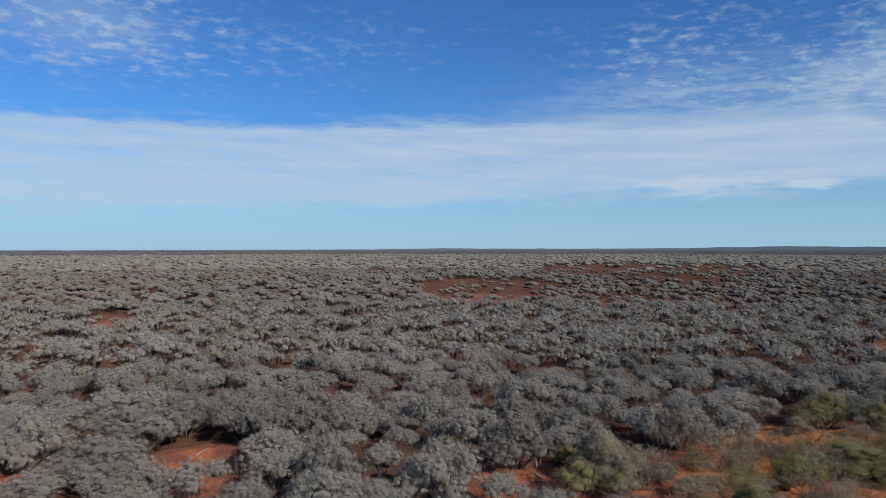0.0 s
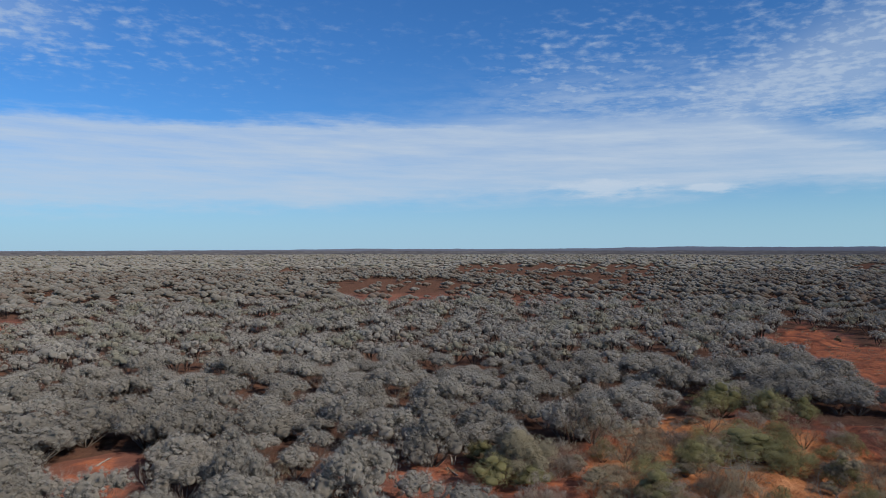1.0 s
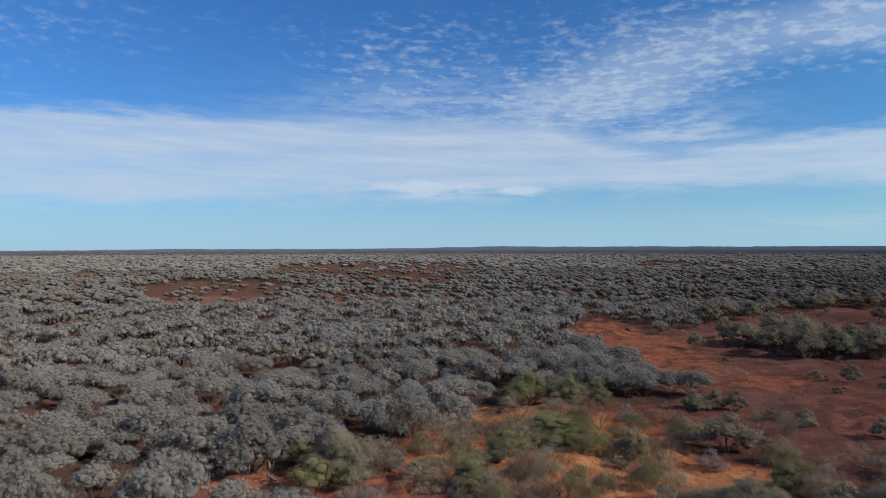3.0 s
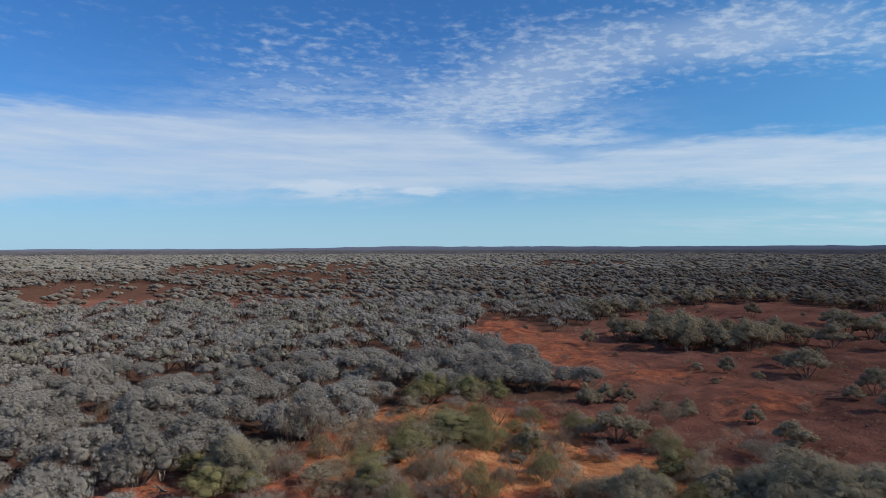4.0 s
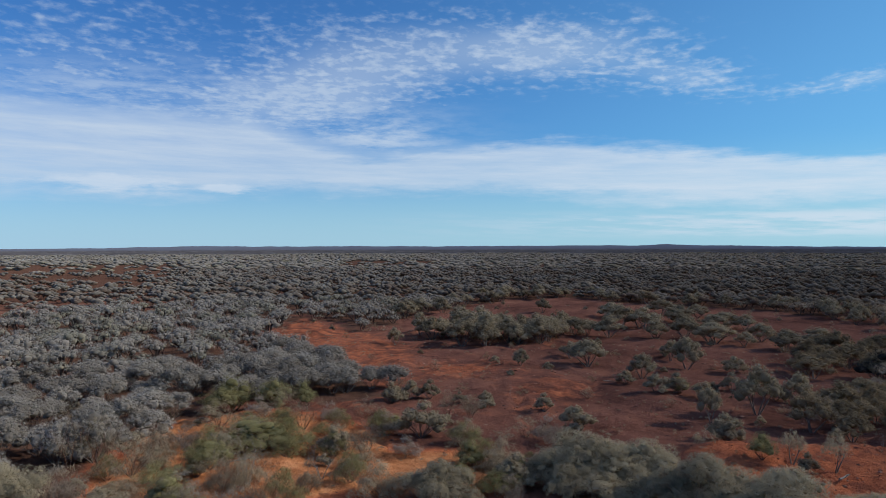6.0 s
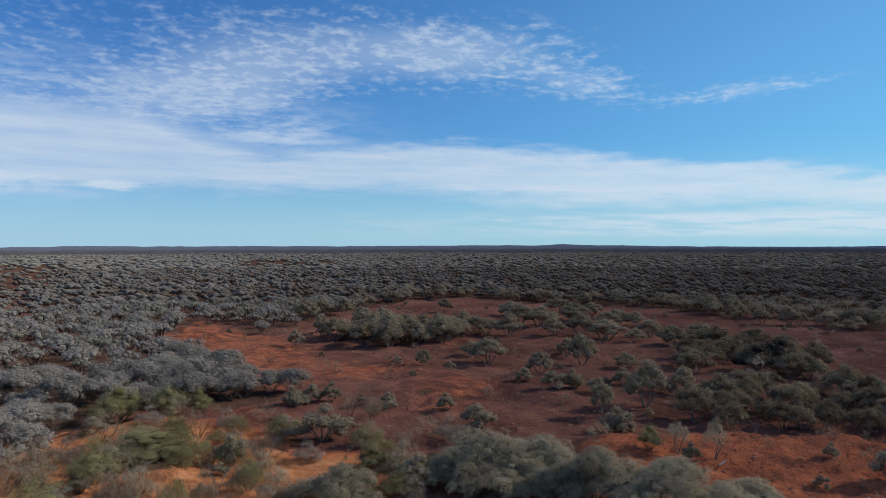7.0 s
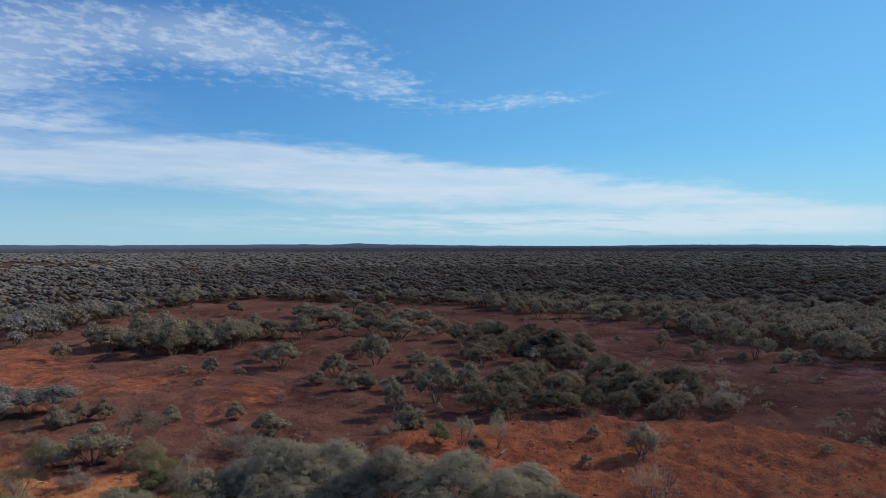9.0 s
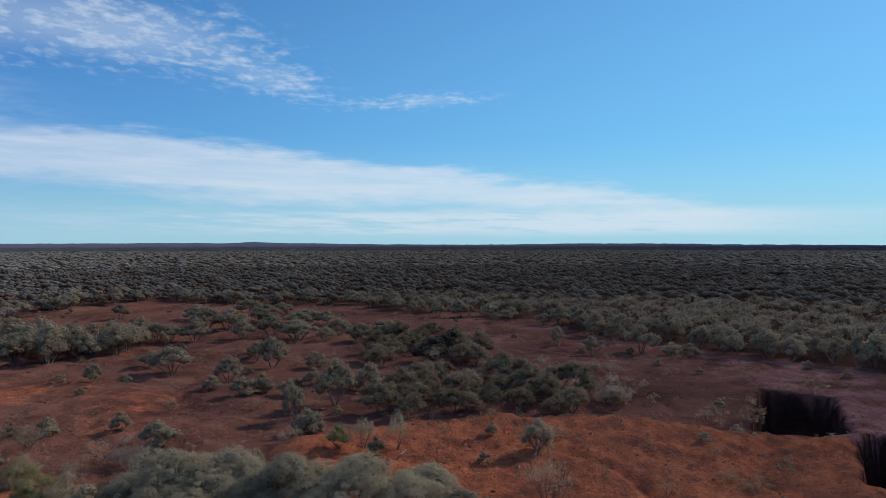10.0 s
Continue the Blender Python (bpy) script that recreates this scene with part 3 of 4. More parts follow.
def crown(rs, boughs, tufts, leaves, leaf, low=0.3, spread=0.34, bough=0.17, tuft=0.055, flat=1.5, drop=0.45, core=(7, 4), heart=(5, 2), slim=0.3, stray=0.3, lift=0.9, inner=0.1, rough=0.2, deep=0.0, pith=0.6, twigs=0, body=0.6):
    """A crown one wide and one high: boughs set in a dome, each of them a cushion of tufts, each tuft a spray of leaves. Gives vertices, normals, tints."""
    V, N, T = [], [], []
    k = np.arange(boughs)
    rho = spread * np.sqrt((k + 0.35 * rs.uniform(0, 1, boughs)) / max(boughs - 0.5, 1))
    a = k * 2.39996 + rs.uniform(-0.35, 0.35, boughs) + rs.uniform(0, math.tau)
    b = bough * rs.uniform(0.78, 1.22, boughs)
    bz = np.minimum(b * flat, (1 - low) * 0.55)
    squash = rs.uniform(0.72, 1.0)
    top = (1 - drop * (rho / 0.5) ** 2 + rs.uniform(-0.09, 0.04, boughs)) * (1 - deep * rs.uniform(0, 1, boughs) * (k > 0))
    c = np.stack([rho * np.cos(a), rho * np.sin(a) * squash, np.maximum(top - bz, low + 0.5 * bz)], -1)
    r = np.stack([b, b, bz], -1)
    tone = rs.uniform(0.25, 0.75, boughs)
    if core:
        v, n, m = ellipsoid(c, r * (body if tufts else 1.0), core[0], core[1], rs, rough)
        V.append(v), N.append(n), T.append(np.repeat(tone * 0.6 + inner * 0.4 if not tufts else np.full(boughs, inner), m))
    if twigs:
        foot = np.stack([rs.normal(0, 0.05, twigs), rs.normal(0, 0.05, twigs), np.full(twigs, -0.02)], -1)
        tip = c[rs.randint(boughs, size=twigs)] + rs.normal(0, 0.05, (twigs, 3))
        across = np.cross(tip - foot, rs.normal(0, 1, (twigs, 3)))
        across *= 0.035 / np.linalg.norm(across, axis=1)[:, None]
        V.append(np.stack([tip + across, tip - across, foot], 1).reshape(-1, 3))
        N.append(np.repeat(np.cross(across, tip - foot) / np.linalg.norm(np.cross(across, tip - foot), axis=1)[:, None], 3, 0))
        T.append(np.full(3 * twigs, -0.9))
    if tufts:
        f = np.arange(tufts) + 0.5
        d = np.repeat(np.stack([0 * f, 0 * f, 1 - 1.28 * f / tufts], -1)[None], boughs, 0)
        w = f * 2.39996 + rs.uniform(0, math.tau, (boughs, 1)) + rs.uniform(-0.3, 0.3, (boughs, tufts))
        s = np.sqrt(np.maximum(1 - d[:, :, 2] ** 2, 0))
        d[:, :, 0], d[:, :, 1] = s * np.cos(w), s * np.sin(w)
        tc = (c[:, None] + d * r[:, None] * rs.uniform(0.78, 1.04, (boughs, tufts, 1))).reshape(-1, 3)
        td = d.reshape(-1, 3)
        tr = tuft * rs.uniform(0.7, 1.3, boughs * tufts)
        tr3 = np.stack([tr, tr, tr * flat], -1)
        own = np.clip(np.repeat(tone, tufts) + rs.normal(0, 0.16, boughs * tufts), 0, 1)
        if heart:
            v, n, m = ellipsoid(tc, tr3 * pith, heart[0], heart[1], rs, rough)
            n = n + 0.35 * np.repeat(td, m, 0)
            n /= np.linalg.norm(n, axis=1)[:, None]
            V.append(v), N.append(n), T.append(np.repeat(own * 0.8, m))
    else:
        tc, td, tr3, own = c, np.tile((0.0, 0.0, 1.0), (boughs, 1)), r, tone
    if leaves:
        tc, td, tr3, own = (np.repeat(q, leaves, 0) for q in (tc, td, tr3, own))
        m = len(tc)
        d = rs.normal(0, 1, (m, 3)) + 0.7 * td + (0, 0, 0.35)
        d /= np.linalg.norm(d, axis=1)[:, None]
        p = tc + d * tr3 * rs.uniform(0.5, 1.2, (m, 1))
        n = 0.5 * d + 0.7 * td + (0, 0, 0.2) + rs.normal(0, stray, (m, 3))
        n /= np.linalg.norm(n, axis=1)[:, None]
        axis = d + 0.5 * td + (0, 0, lift) + rs.normal(0, 0.45, (m, 3))
        axis -= np.sum(axis * n, 1)[:, None] * n
        axis /= np.linalg.norm(axis, axis=1)[:, None] + 1e-9
        side = np.cross(n, axis)
        ln = (leaf * rs.uniform(0.6, 1.4, m))[:, None] * (1, 1, flat)
        foot = p - axis * ln * 0.4
        V.append(np.stack([foot + side * ln * slim * 0.5, foot - side * ln * slim * 0.5, foot + axis * ln], 1).reshape(-1, 3))
        N.append(np.repeat(n, 3, 0))
        T.append(np.repeat(np.clip(own + rs.normal(0, 0.12, m), 0, 1), 3))
    return np.concatenate(V), np.concatenate(N), np.concatenate(T)


def tube(points, radii, sides=5):
    """A tapered tube through points: vertices and faces."""
    pts = [Vector(p) for p in points]
    vs, fs = [], []
    for i, p in enumerate(pts):
        d = (pts[min(i + 1, len(pts) - 1)] - pts[max(i - 1, 0)]).normalized()
        a = d.orthogonal().normalized()
        b = d.cross(a)
        for s in range(sides):
            t = math.tau * s / sides
            vs.append(p + (a * math.cos(t) + b * math.sin(t)) * radii[i])
    for i in range(len(pts) - 1):
        for s in range(sides):
            fs.append((i * sides + s, i * sides + (s + 1) % sides, (i + 1) * sides + (s + 1) % sides, (i + 1) * sides + s))
    return vs, fs


def limbs(rng, stems, levels, spread, thick, reach=0.8, fork=(2, 3), wander=0.12, sides=5):
    """Stems that fork and taper, in a box one wide and one high."""
    vs, fs = [], []

    def grow(p, d, length, rad, level):
        pts, rads = [p], [rad]
        for i in range(3):
            d = (d + Vector((rng.uniform(-1, 1), rng.uniform(-1, 1), rng.uniform(-0.5, 0.9))) * wander * (1 + level)).normalized()
            p = p + d * length / 3
            pts.append(p)
            rads.append(rad * (1 - 0.17 * (i + 1)))
        v, f = tube(pts, rads, sides if level == 0 else max(3, sides - 1 - level))
        base = len(vs)
        vs.extend(v)
        fs.extend(tuple(k + base for k in q) for q in f)
        if level < levels:
            for _ in range(rng.randint(*fork)):
                nd = (d + Vector((rng.uniform(-1, 1), rng.uniform(-1, 1), rng.uniform(-0.25, 0.6))) * 0.75).normalized()
                grow(pts[rng.choice((2, 3, 3))], nd, length * rng.uniform(0.55, 0.8), rads[-1] * 0.72, level + 1)

    for s in range(stems):
        a = math.tau * (s + rng.uniform(-0.3, 0.3)) / stems
        d = Vector((math.cos(a) * spread, math.sin(a) * spread, 1)).normalized()
        grow(Vector((math.cos(a) * 0.02, math.sin(a) * 0.02, -0.03)), d, reach * 0.42, thick, 0)
    v = np.array([tuple(q) for q in vs])
    v[:, 2] *= reach / v[:, 2].max()
    return v, np.array(fs)


def plant(name, label, category, seed, leaf_mat, bark_mat, wide, high, stems, crown_args, parts=("trunk", "crown"), darkened=0.0):
    """One plant at the origin: an Empty with a trunk and, if it has leaves, a crown."""
    rs, rng = np.random.RandomState(seed), random.Random(seed)
    root = tagged(new(name), label, category)
    v, f = limbs(rng, **stems)
    mesh_object(parts[0], v * (wide, wide, high), f, bark_mat, root, smooth=True)
    if crown_args:
        v, nrm, tint = crown(rs, **crown_args)
        mesh_object(parts[1], v * (wide, wide, high), np.arange(len(v)).reshape(-1, 3), leaf_mat, root, True, dict(tint=tint, hue=np.full(len(v), 0.5), darkened=np.full(len(v), darkened)), nrm)
    return root


def place(proto, x, y, w, h, turn, base=(1.0, 1.0), group="", sink=0.03):
    ob = copy_thing(proto, Matrix.Translation((x, y, float(land(x, y)) - sink)) @ Matrix.Rotation(turn, 4, "Z") @ Matrix.Diagonal((w / base[0], w / base[0], h / base[1], 1)))
    return tagged(ob, group=group)


def remove(protos):
    for p in protos:
        for o in (*p.children_recursive, p):
            bpy.data.objects.remove(o)


SHRUB_STEMS = dict(stems=11, levels=2, spread=0.8, thick=0.009, reach=0.8, fork=(3, 4), sides=4)
TREE_STEMS = dict(stems=4, levels=2, spread=0.55, thick=0.017, reach=0.85, wander=0.16)
TWIG_STEMS = dict(stems=7, levels=2, spread=0.6, thick=0.010, reach=0.95, fork=(3, 4), wander=0.14, sides=4)
DEAD_STEMS = dict(stems=3, levels=3, spread=0.5, thick=0.013, reach=1.0, fork=(2, 4), wander=0.2)
SHRUB_CROWN = dict(boughs=12, tufts=17, leaves=46, leaf=0.03, low=0.36, spread=0.38, bough=0.16, tuft=0.056, flat=1.25, drop=0.45, slim=0.18, stray=0.32, core=(7, 4), lift=1.3, pith=0.45, body=0.6)
TREE_CROWN = dict(boughs=15, tufts=13, leaves=26, leaf=0.034, low=0.3, spread=0.39, bough=0.14, tuft=0.046, flat=1.1, drop=0.5, slim=0.24, stray=0.28, core=(6, 3), pith=0.5, body=0.7, deep=0.22)
BUSH_CROWN = dict(boughs=9, tufts=8, leaves=36, leaf=0.055, low=0.02, spread=0.36, bough=0.16, tuft=0.09, flat=1.1, core=None, heart=None, drop=0.7, stray=0.4, lift=1.2, deep=0.5, slim=0.22)
FEATHER_CROWN = dict(boughs=12, tufts=7, leaves=40, leaf=0.08, low=0.02, spread=0.40, bough=0.13, tuft=0.095, flat=1.2, core=None, heart=None, slim=0.10, lift=1.7, stray=0.4, drop=0.7, deep=0.65)
THIN_CROWN = dict(boughs=11, tufts=5, leaves=18, leaf=0.06, low=0.1, spread=0.4, bough=0.12, tuft=0.10, flat=1.1, core=None, heart=None, slim=0.14, stray=0.45, deep=0.6)

SHRUB_LABEL = "grey-green domed mulga shrub with many thin stems"
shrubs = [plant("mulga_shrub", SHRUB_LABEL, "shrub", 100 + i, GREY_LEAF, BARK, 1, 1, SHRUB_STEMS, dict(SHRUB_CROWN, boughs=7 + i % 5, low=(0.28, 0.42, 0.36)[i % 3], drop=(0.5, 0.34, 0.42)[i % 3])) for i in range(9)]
silvers = [plant("mulga_shrub", "large silver-grey mulga shrub above orange sand", "shrub", 150 + i, SILVER_LEAF, BARK, 1, 1, SHRUB_STEMS, dict(SHRUB_CROWN, drop=0.6, flat=1.3, boughs=16, tufts=16, leaves=80, leaf=0.042, low=0.12, bough=0.14, tuft=0.062, slim=0.11, lift=1.6, stray=0.4, deep=0.35, pith=0.3)) for i in range(4)]
trees = [plant("mulga_tree", "umbrella-topped mulga tree on bare red earth", "tree", 200 + i, GREEN_LEAF, BARK, 1, 1, TREE_STEMS, dict(TREE_CROWN, boughs=12 + i)) for i in range(4)]
far_trees = [plant("mulga_tree", "umbrella-topped mulga tree in a grove on red earth", "tree", 230 + i, GREEN_LEAF, BARK, 1, 1, TREE_STEMS, dict(TREE_CROWN, boughs=13 + i, leaves=18, leaf=0.04), darkened=0.1) for i in range(5)]
rounds = [plant("desert_bush", "rounded dull green bush on red earth", "bush", 300 + i, GREEN_LEAF, BARK, 1, 1, SHRUB_STEMS, dict(TREE_CROWN, low=0.06, deep=0.5, boughs=14, leaf=0.042)) for i in range(3)]
olives = [plant("olive_bush", "low olive-green bush on orange sand", "bush", 350 + i, OLIVE_LEAF, RUST_TWIG, 1, 1, SHRUB_STEMS, dict(BUSH_CROWN, boughs=13, tufts=11, leaves=46, leaf=0.036, tuft=0.07, low=0.06, slim=0.16, core=(6, 3), body=0.6, deep=0.4)) for i in range(3)]
thins = [plant("twiggy_bush", "sparse twiggy bush with few dull leaves", "bush", 400 + i, (GREEN_LEAF, DRY_LEAF)[i % 2], RUST_TWIG, 1, 1, TWIG_STEMS, THIN_CROWN) for i in range(4)]
saplings = [plant("mulga_sapling", "thin young tree with a small dull green top", "tree", 430 + i, GREEN_LEAF, BARK, 1, 1, dict(TREE_STEMS, stems=2, thick=0.03), dict(BUSH_CROWN, boughs=8, low=0.4, bough=0.16, leaves=30, deep=0.2)) for i in range(2)]
deads = [plant("dead_tree", "bleached bare dead mulga with forked branches", "dead tree", 450 + i, None, DEAD_WOOD, 1, 1, DEAD_STEMS, None) for i in range(3)]
charred = [plant("charred_bush", "black charred bush beside a dark grove", "bush", 470 + i, CHARRED_LEAF, BARK, 1, 1, SHRUB_STEMS, dict(BUSH_CROWN, boughs=10, core=(7, 4))) for i in range(2)]
feathers = [plant("feathery_bush", label, "bush", 420 + i, leaf, RUST_TWIG, 1, 1, dict(SHRUB_STEMS, levels=3, thick=0.008), FEATHER_CROWN) for i, (leaf, label) in enumerate((
    (OLIVE_LEAF, "feathery olive-green bush on orange sand"), (MAUVE_LEAF, "feathery grey twiggy bush on orange sand"), (GREEN_LEAF, "feathery dull green bush on orange sand"), (OLIVE_LEAF, "feathery olive-green bush on orange sand"), (DRY_LEAF, "feathery dry brown bush on orange sand")))]
fronts = [plant("mulga_shrub", "full rounded silver-grey mulga shrub over red soil", "shrub", 580 + i, GREY_LEAF, BARK, 1, 1, SHRUB_STEMS, dict(SHRUB_CROWN, boughs=15, flat=1.3, drop=0.6, low=0.14, deep=0.35)) for i in range(4)]
edge_shrubs = [plant("mulga_shrub", SHRUB_LABEL, "shrub", 560 + i, GREY_LEAF, BARK, 1, 1, SHRUB_STEMS, dict(SHRUB_CROWN, low=0.42), darkened=0.12) for i in range(3)]
dims = [plant("mulga_shrub", "dark grey-green shrub in a grove behind the bank", "shrub", 520 + i, GREEN_LEAF, BARK, 1, 1, TREE_STEMS, dict(TREE_CROWN, low=0.2, boughs=13 + i % 3), darkened=0.75) for i in range(4)]
tufts = [plant("saltbush", "small grey-green saltbush on red earth", "bush", 480 + i, GREEN_LEAF, RUST_TWIG, 1, 1, dict(SHRUB_STEMS, stems=5, levels=1), dict(BUSH_CROWN, boughs=5, tufts=6, leaves=26, leaf=0.06), darkened=0.8) for i in range(3)]

UMBRELLA = [
    (80.4, 50.3, 6.2, 3.8), (83.3, 55.0, 3.4, 2.4), (78.0, 41.0, 3.6, 3.1), (86.1, 39.0, 4.8, 4.4), (61.5, 25.6, 2.5, 3.3), (67.6, 23.7, 5.1, 4.6),
    (110.4, 55.5, 5.1, 3.5), (114.6, 52.2, 5.9, 4.0), (112.1, 45.8, 7.0, 3.7), (111.2, 34.9, 5.3, 3.6), (117.4, 31.9, 6.2, 3.2),
    (134.4, 53.1, 8.4, 3.3), (111.5, 41.0, 3.9, 2.5), (90.6, 43.4, 3.2, 2.7), (106.5, 62.3, 6.3, 3.8), (138.8, 64.6, 7.3, 3.7),
    (124.6, 66.2, 6.7, 3.8), (129.7, 75.3, 6.5, 3.7), (146.8, 72.5, 7.8, 3.9), (148.1, 64.7, 5.7, 3.1)]
UMBRELLA_MORE = [
    (104.8, -3.7, 3.9, 3.0), (108.2, -10.9, 5.5, 4.3), (118.6, -7.8, 4.2, 3.2), (121.5, -16.9, 4.8, 3.8), (106.2, -23.9, 3.8, 3.3),
    (111.4, -23.0, 3.5, 2.6), (105.1, -28.6, 2.9, 3.2), (104.5, -31.1, 4.8, 3.5), (102.1, -35.8, 4.7, 4.0), (99.5, -38.0, 4.2, 4.5),
    (99.9, -40.5, 4.5, 5.0), (114.8, -29.6, 5.3, 3.6), (107.1, -34.9, 4.6, 3.3), (113.0, 1.9, 2.8, 3.1), (149.8, 12.3, 4.2, 2.7),
    (155.9, 18.0, 5.2, 3.1), (141.5, 5.3, 4.2, 2.5), (111.8, 34.4, 4.9, 3.3), (114.1, 47.9, 6.0, 3.4), (118.9, 41.0, 5.0, 3.2),
    (134.8, 62.3, 6.0, 3.4), (121.7, 63.5, 6.3, 4.0), (120.8, 68.2, 6.8, 4.6), (137.2, 79.7, 6.5, 3.9), (130.7, 53.7, 6.1, 3.2),
    (132.1, 48.4, 4.5, 2.9), (145.6, 13.4, 3.5, 2.5), (142.6, 14.9, 3.1, 2.1), (75.7, 83.9, 3.1, 3.1), (86.6, 89.3, 4.0, 4.0),
    (108.3, 99.6, 4.7, 3.3), (135.6, 97.4, 4.4, 3.6)]
ROUND = [
    (56.9, 22.4, 3.2, 2.5), (49.9, 52.9, 2.5, 2.2), (47.0, 52.6, 2.5, 2.4), (39.9, 41.0, 4.7, 3.3), (15.1, 47.6, 2.0, 1.4), (22.4, 45.6, 1.9, 1.3),
    (15.4, 43.9, 2.0, 1.3), (50.6, 32.7, 3.9, 2.5), (36.1, 28.2, 3.6, 2.5), (32.4, 43.0, 2.8, 2.4), (29.9, 58.4, 2.8, 1.7), (53.9, 5.9, 1.2, 1.2),
    (50.8, 2.2, 2.6, 2.5), (72.6, 55.7, 2.7, 2.4), (55.0, 39.3, 2.5, 1.8), (53.2, 45.2, 1.8, 1.6), (68.3, 34.3, 3.2, 2.2), (70.0, 32.8, 3.2, 2.2),
    (70.5, 29.9, 3.3, 2.2), (74.8, 22.1, 4.0, 3.6), (76.6, 29.5, 2.9, 2.1), (87.9, 33.5, 3.4, 2.3), (57.0, 22.3, 2.7, 1.8), (93.2, 12.8, 5.0, 3.1),
    (52.0, 47.9, 1.7, 1.4), (72.2, 40.1, 2.6, 1.7), (74.9, 24.4, 2.6, 2.3), (105.7, -15.1, 3.3, 2.2), (105.1, -17.6, 3.6, 2.3),
    (51.3, 51.5, 2.6, 2.1), (47.9, 52.5, 2.1, 1.7), (52.3, 44.3, 1.9, 1.6)]
CHARRED = [
    (96.1, 16.1, 4.6, 3.4), (93.1, 18.7, 5.6, 2.8)]
LOGS = [
    (48.6, 11.8), (6.4, 48.8), (9.5, 46.7), (35.8, 45.4), (-19.0, 53.9), (26.3, 46.7), (72.4, 42.3), (84.0, 32.0), (-19.9, 46.3), (53.0, -14.0)]
FRONT = [
    (-23.3, 45.7, 7.5, 3.6), (-20.0, 45.3, 4.0, 2.5), (-12.3, 49.6, 5.6, 3.7), (-7.5, 43.5, 5.0, 4.5), (-4.6, 50.6, 2.5, 1.8), (-24.1, 53.6, 9.2, 4.4),
    (-17.3, 58.0, 5.9, 4.3), (-13.5, 59.1, 6.3, 3.3), (-30.2, 49.6, 5.5, 4.3), (-20.9, 42.1, 3.4, 2.0), (-12.2, 42.1, 3.5, 2.1),
    (-0.4, 43.5, 5.7, 4.5), (5.2, 50.1, 5.6, 4.0), (18.7, 54.2, 5.5, 4.3), (16.6, 54.9, 4.9, 4.0), (24.5, 58.2, 3.9, 2.5), (-25.5, 42.5, 5.1, 2.2),
    (-22.1, 58.7, 6.4, 3.5), (-7.2, 59.1, 6.1, 3.2), (10.1, 55.7, 6.3, 3.5)]
OLIVE = [
    (8.8, 45.2, 4.2, 2.4), (8.9, 50.1, 3.3, 1.9), (18.3, 41.0, 3.7, 2.5), (28.6, 47.9, 5.5, 2.1), (33.9, 62.2, 3.7, 3.2), (37.3, 59.9, 3.1, 2.1),
    (33.8, 61.7, 6.0, 3.7), (36.9, 58.5, 4.2, 3.2), (29.0, 48.7, 7.3, 2.6), (41.0, 45.5, 2.7, 1.4), (11.1, 44.2, 3.2, 1.7), (37.0, 33.0, 3.0, 2.0),
    (39.1, 56.8, 3.5, 2.7), (23.8, 46.4, 4.1, 2.4), (70.5, 32.7, 2.6, 1.8), (47.5, 16.3, 2.6, 1.8), (33.3, 30.6, 2.4, 2.1)]
SPARSE = [
    (29.5, 55.9, 4.4, 2.5), (34.6, 50.3, 3.2, 2.4), (36.6, 48.6, 2.3, 2.3), (41.1, 49.6, 3.3, 2.1), (48.1, 45.7, 1.9, 2.5), (47.6, 42.4, 2.4, 2.0),
    (41.6, 37.1, 2.2, 2.1), (32.7, 39.7, 2.8, 2.9), (40.7, 32.9, 2.7, 1.9), (32.5, 53.9, 3.3, 2.2), (49.1, 43.6, 3.6, 2.0), (29.2, 52.7, 3.2, 2.3),
    (19.3, 48.9, 4.1, 2.8), (21.6, 40.7, 2.0, 2.5), (22.9, 37.0, 2.3, 2.5), (41.4, 1.1, 4.0, 3.8), (53.2, 22.2, 2.0, 1.8), (22.5, 52.1, 2.9, 2.3),
    (18.3, 52.2, 2.8, 4.0), (16.6, 53.0, 3.3, 4.0), (45.9, 34.7, 3.0, 1.8)]
DEAD = [
    (4.9, 49.9, 4.1, 4.5), (23.9, 41.2, 2.9, 4.1), (28.3, 39.0, 2.9, 3.1), (56.0, 23.8, 0.6, 1.2), (56.4, 44.6, 0.7, 1.5), (40.6, 43.4, 0.7, 1.1),
    (6.7, 50.3, 2.6, 3.2), (66.2, -12.5, 1.7, 1.9), (-19.4, 46.5, 2.6, 2.7), (-3.3, 44.4, 2.3, 2.0), (70.8, 5.8, 1.4, 2.4), (70.7, 4.3, 1.4, 2.0),
    (72.7, 6.8, 1.2, 2.3), (63.1, 12.5, 1.1, 1.4), (-14.1, 47.7, 2.1, 2.0)]
SILVER = [
    (11.1, 46.9, 5.6, 3.4), (40.0, 25.1, 7.9, 3.9), (41.4, 21.9, 7.0, 3.5), (37.7, 16.0, 6.5, 3.4), (38.3, 12.4, 8.2, 3.4), (38.8, 9.1, 5.3, 2.7),
    (30.8, 30.2, 6.1, 3.1), (38.5, 26.5, 5.7, 2.5), (38.9, 22.1, 7.9, 2.7), (41.1, 8.6, 5.2, 2.2), (38.2, 18.4, 4.9, 2.9), (36.9, 24.5, 3.5, 2.3),
    (40.0, 6.0, 2.9, 1.2)]
